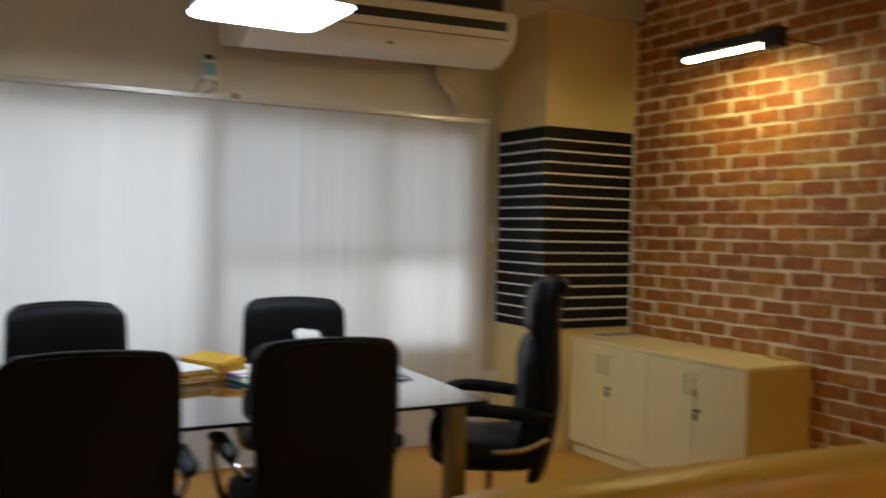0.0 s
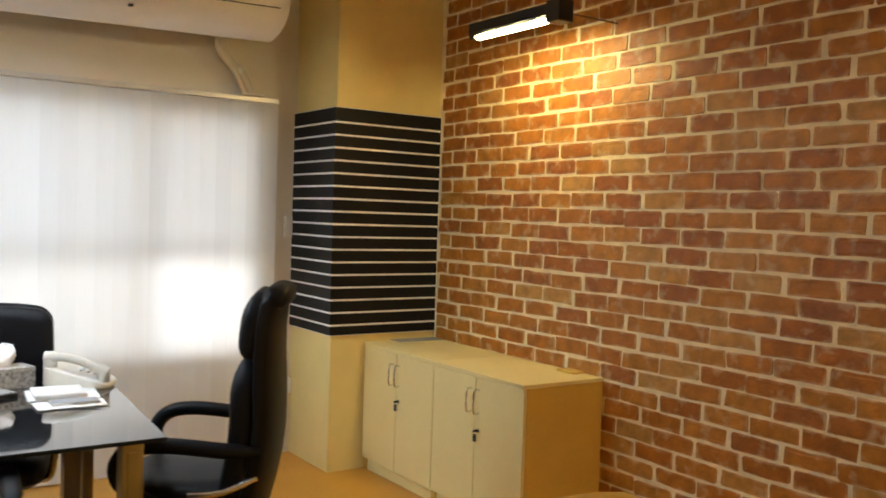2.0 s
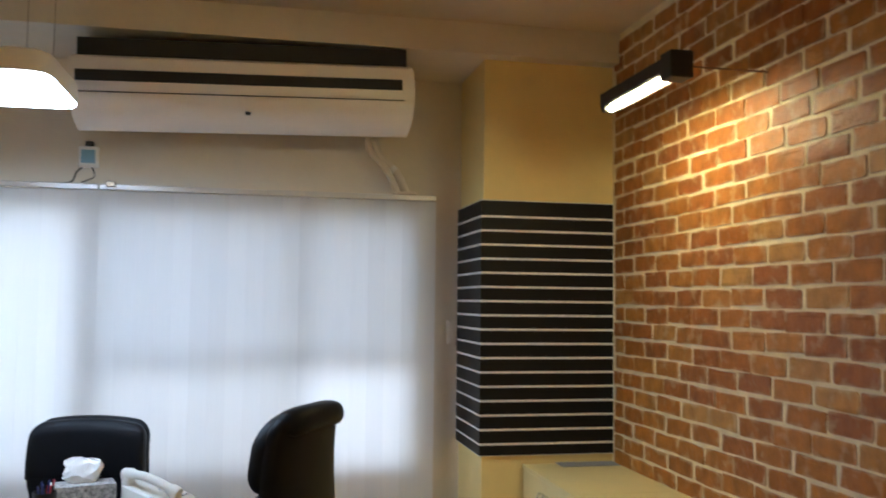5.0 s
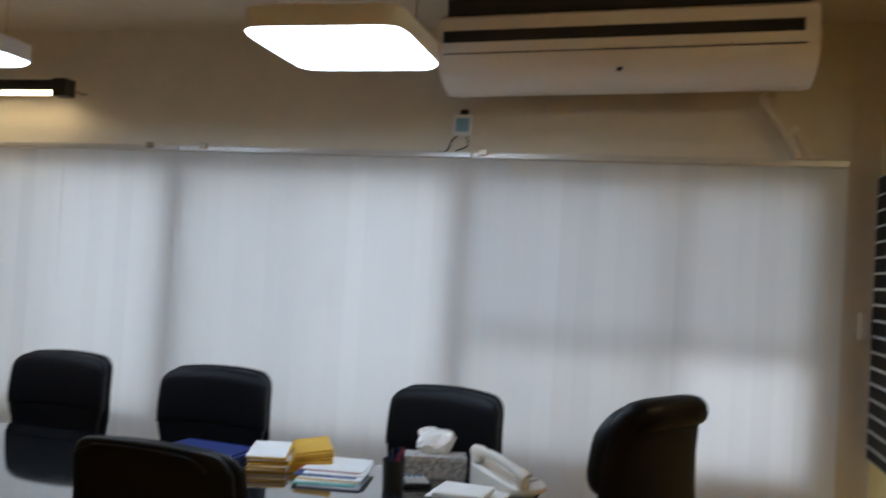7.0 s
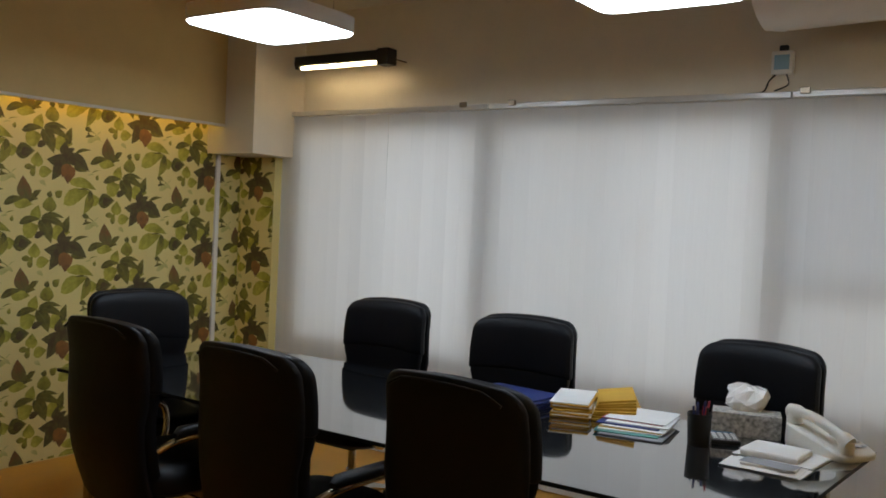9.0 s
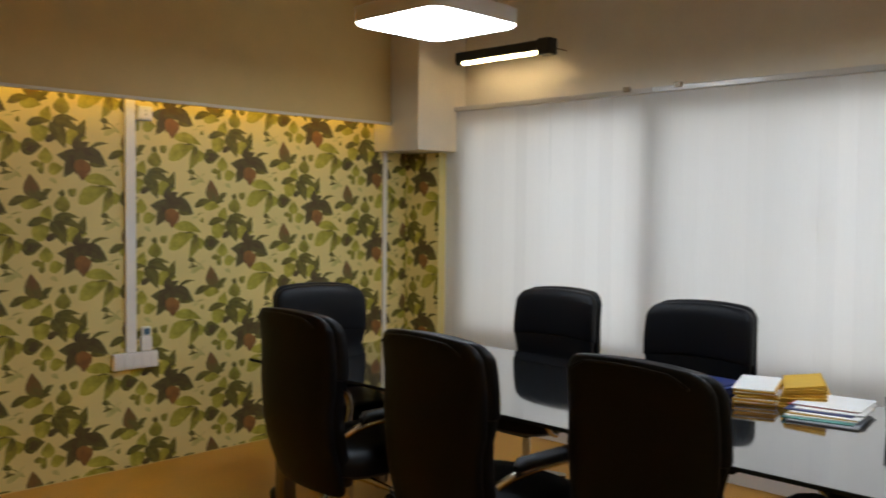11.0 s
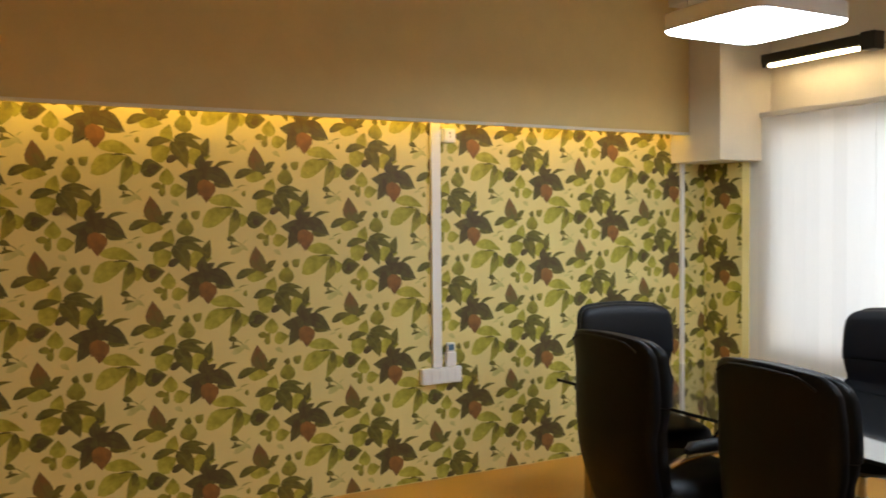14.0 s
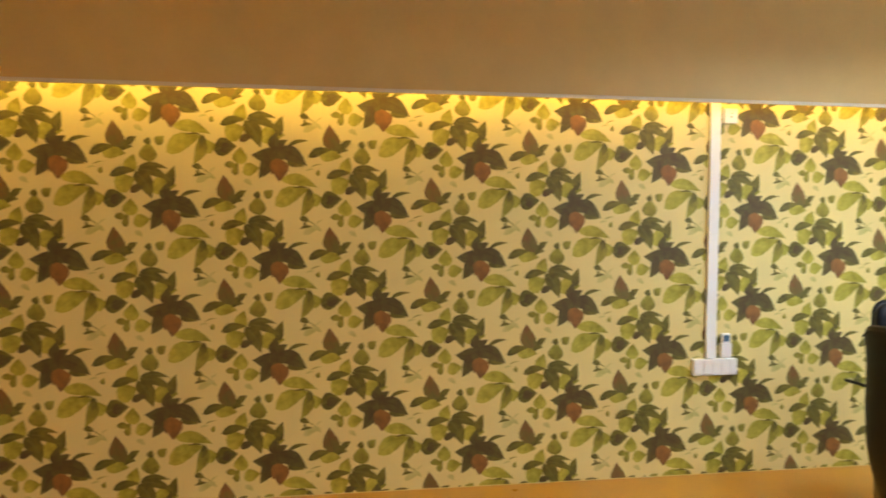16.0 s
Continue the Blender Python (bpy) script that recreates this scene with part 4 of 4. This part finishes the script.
SPRAY = ((338, -58, 82, 56, 80, 0), (308, -150, 94, 84, 30, 0), (473, -165, 110, 78, 8, 0), (513, -115, 92, 42, 80, 2),
         (385, -155, 136, 68, -60, 2), (358, -175, 64, 34, 20, 3), (298, -102, 114, 38, 12, 2), (428, -77, 124, 28, -3, 2),
         (433, -111, 154, 40, -20, 2))
FLOWER = ((108, 45, 96, 18, 15, 2), (36, 42, 54, 32, 40, 3), (5, 52, 86, 52, 88, 3), (-47, -5, 110, 66, 186, 3), (-50, -68, 106, 58, -112, 3),
          (95, -52, 78, 42, -15, 2), (78, -22, 152, 70, -28, 3), (3, -15, 84, 74, -90, 3), (-4, -66, 72, 46, -105, 4), (16, -80, 104, 76, -85, 4))
MOTIF = SPECKS + PALE_PAIR + BUD + BRONZE + PAIR + SPRAY + FLOWER


def leaf_print(name, parent, origin, along, out, u0, u1, z0, z1, label):
    """Flat printed leaves: u along the wall from the origin, v upward, kept inside the given stretch."""
    bm = bmesh.new()
    layer = bm.loops.layers.uv.new("UVMap")
    rng = random.Random(21)
    steps = 9
    k0, k1 = math.floor(u0 / REPEAT_W) - 2, math.ceil(u1 / REPEAT_W) + 1
    for k in range(k0, k1 + 1):
        for r in range(-2, 6):
            fu, fv = k * REPEAT_W - 0.014, r * REPEAT_H + (REPEAT_H / 2 if k % 2 else 0) + 0.203
            for i, (dx, dz, ln, wd, ang, kind) in enumerate(MOTIF):
                cu, cv = fu + dx * UNIT, fv + dz * UNIT
                if not (u0 - 0.12 < cu < u1 + 0.12 and z0 - 0.12 < cv < z1 + 0.12):
                    continue
                a = radians(ang)
                ca, sa = math.cos(a), math.sin(a)
                up, down = [], []
                for s in range(steps + 1):
                    t = s / steps
                    w = wd * 1.06 * UNIT / 2 * math.sin(math.pi * t ** 0.72) * (1.03 if s % 2 else 0.98)
                    x = (t - 0.5) * 1.06 * ln * UNIT
                    y0 = 0.10 * ln * UNIT * math.sin(math.pi * t)
                    up.append((x, y0 + w, t, 1.0))
                    down.append((x, y0 - w, t, -1.0))
                mid = [(p[0], (p[1] + q[1]) / 2, p[2], 0.0) for p, q in zip(up, down)]
                lift = 0.0008 + i * 0.00004
                for edge in (up, down):
                    for s in range(steps):
                        quad = [mid[s], mid[s + 1], edge[s + 1], edge[s]]
                        if s == 0:
                            quad = [mid[0], mid[1], edge[1]]
                        elif s == steps - 1:
                            quad = [mid[s], mid[s + 1], edge[s]]
                        vs = [bm.verts.new(origin + along * (cu + x * ca - y * sa) + out * lift + Vector((0, 0, cv + x * sa + y * ca)))
                              for x, y, _, _ in quad]
                        f = bm.faces.new(vs)
                        f.material_index = kind
                        for lp, q in zip(f.loops, quad):
                            lp[layer].uv = (q[2], q[3])
    for co, no in ((origin + along * u0, -along), (origin + along * u1, along),
                   (origin + Vector((0, 0, z0)), Vector((0, 0, -1))), (origin + Vector((0, 0, z1)), Vector((0, 0, 1)))):
        bmesh.ops.bisect_plane(bm, geom=bm.verts[:] + bm.edges[:] + bm.faces[:], plane_co=co, plane_no=no, clear_outer=True)
    ob = obj(name, bm, LEAVES)
    ob.parent = parent
    return tagged(ob, label, kind="stuff")


leaf_print("printed_leaves", wall_west, Vector((WX, -0.945, 0)), Vector((0, 1, 0)), Vector((1, 0, 0)), -5.6, 0.945 + 0.378, 0.005, FASZ + 0.15,
           "printed green leaves and rust buds of the wallpaper")
leaf_print("printed_leaves", colb, Vector((-6.14, 0.38, -0.05)), Vector((1, 0, 0)), Vector((0, -1, 0)), -0.178, 0.154, 0.06, 1.905,
           "printed green leaves and rust buds of the wallpaper")


# ---- bricks ----
def bricks():
    rng = random.Random(7)
    course, length = 0.0823, 0.238
    shapes = []
    for k in range(24):
        bm = bmesh.new()
        l, h, d = length - 0.015 - rng.uniform(0, 0.006), course - 0.0125 - rng.uniform(0, 0.003), 0.006
        c = rng.uniform(0.003, 0.009)
        ring = [(-l / 2 + c, -h / 2), (0, -h / 2), (l / 2 - c, -h / 2), (l / 2, -h / 2 + c), (l / 2, h / 2 - c), (l / 2 - c, h / 2),
                (0, h / 2), (-l / 2 + c, h / 2), (-l / 2, h / 2 - c), (-l / 2, -h / 2 + c)]
        fr = [(y + rng.uniform(-0.004, 0.004), z + rng.uniform(-0.003, 0.003)) for y, z in ring]
        n = len(fr)
        lime = bm.verts.layers.float.new("lime")
        inner = [bm.verts.new((-d + rng.uniform(-0.001, 0.002), y - math.copysign(0.014, y) * (abs(y) > 0.02), z * 0.66)) for y, z in fr]
        front = [bm.verts.new((-d + 0.001 + rng.uniform(-0.0015, 0.0015), y, z)) for y, z in fr]
        back = [bm.verts.new((0.002, y * 1.01, z * 1.04)) for y, z in fr]
        for v in front + back:
            v[lime] = 1.0
        bm.faces.new(inner[::-1])
        for p, q in ((inner, front), (front, back)):
            for i in range(n):
                bm.faces.new((p[i], p[(i + 1) % n], q[(i + 1) % n], q[i]))
        bmesh.ops.recalc_face_normals(bm, faces=bm.faces)
        me = bpy.data.meshes.new("brick")
        bm.to_mesh(me)
        bm.free()
        me.materials.append(BRICK)
        shapes.append(me)
    far = []
    count = 0
    for row in range(int(CEILZ / course)):
        z = (row + 0.5) * course
        y = -0.02 - (0.0 if row % 2 else length / 2) - rng.uniform(0, 0.03)
        first = True
        while y > -4.6:
            yc = y - length / 2
            m = Matrix.Translation((0, yc, z + rng.uniform(-0.004, 0.004))) @ Euler((radians(rng.uniform(-1.2, 1.2)), 0, 0)).to_matrix().to_4x4()
            me = rng.choice(shapes)
            if -2.75 < yc < -0.55 and 0.72 < z < 2.62 and count < 300:
                b = new("brick", me)
                b.parent = wall_east
                b.matrix_basis = m
                count += 1
            else:
                far.append((me, m))
            if first and not row % 2 == 1:
                # half brick against the column
                far.append((me, Matrix.Translation((0, yc + length * 0.76, z)) @ Matrix.Diagonal((1, 0.46, 1, 1))))
            first = False
            y -= length + rng.uniform(-0.012, 0.012)
    verts, faces, edge = [], [], []
    for me, m in far:
        o = len(verts)
        verts += [tuple(m @ v.co) for v in me.vertices]
        edge += [q.value for q in me.attributes["lime"].data]
        faces += [[o + i for i in p.vertices] for p in me.polygons]
    me = bpy.data.meshes.new("brickwork")
    me.from_pydata(verts, [], faces)
    me.attributes.new("lime", "FLOAT", "POINT").data.foreach_set("value", edge)
    me.materials.append(BRICK)
    b = new("brickwork", me)
    b.parent = wall_east
    tagged(b, "more red bricks of the same wall", kind="stuff")


bricks()
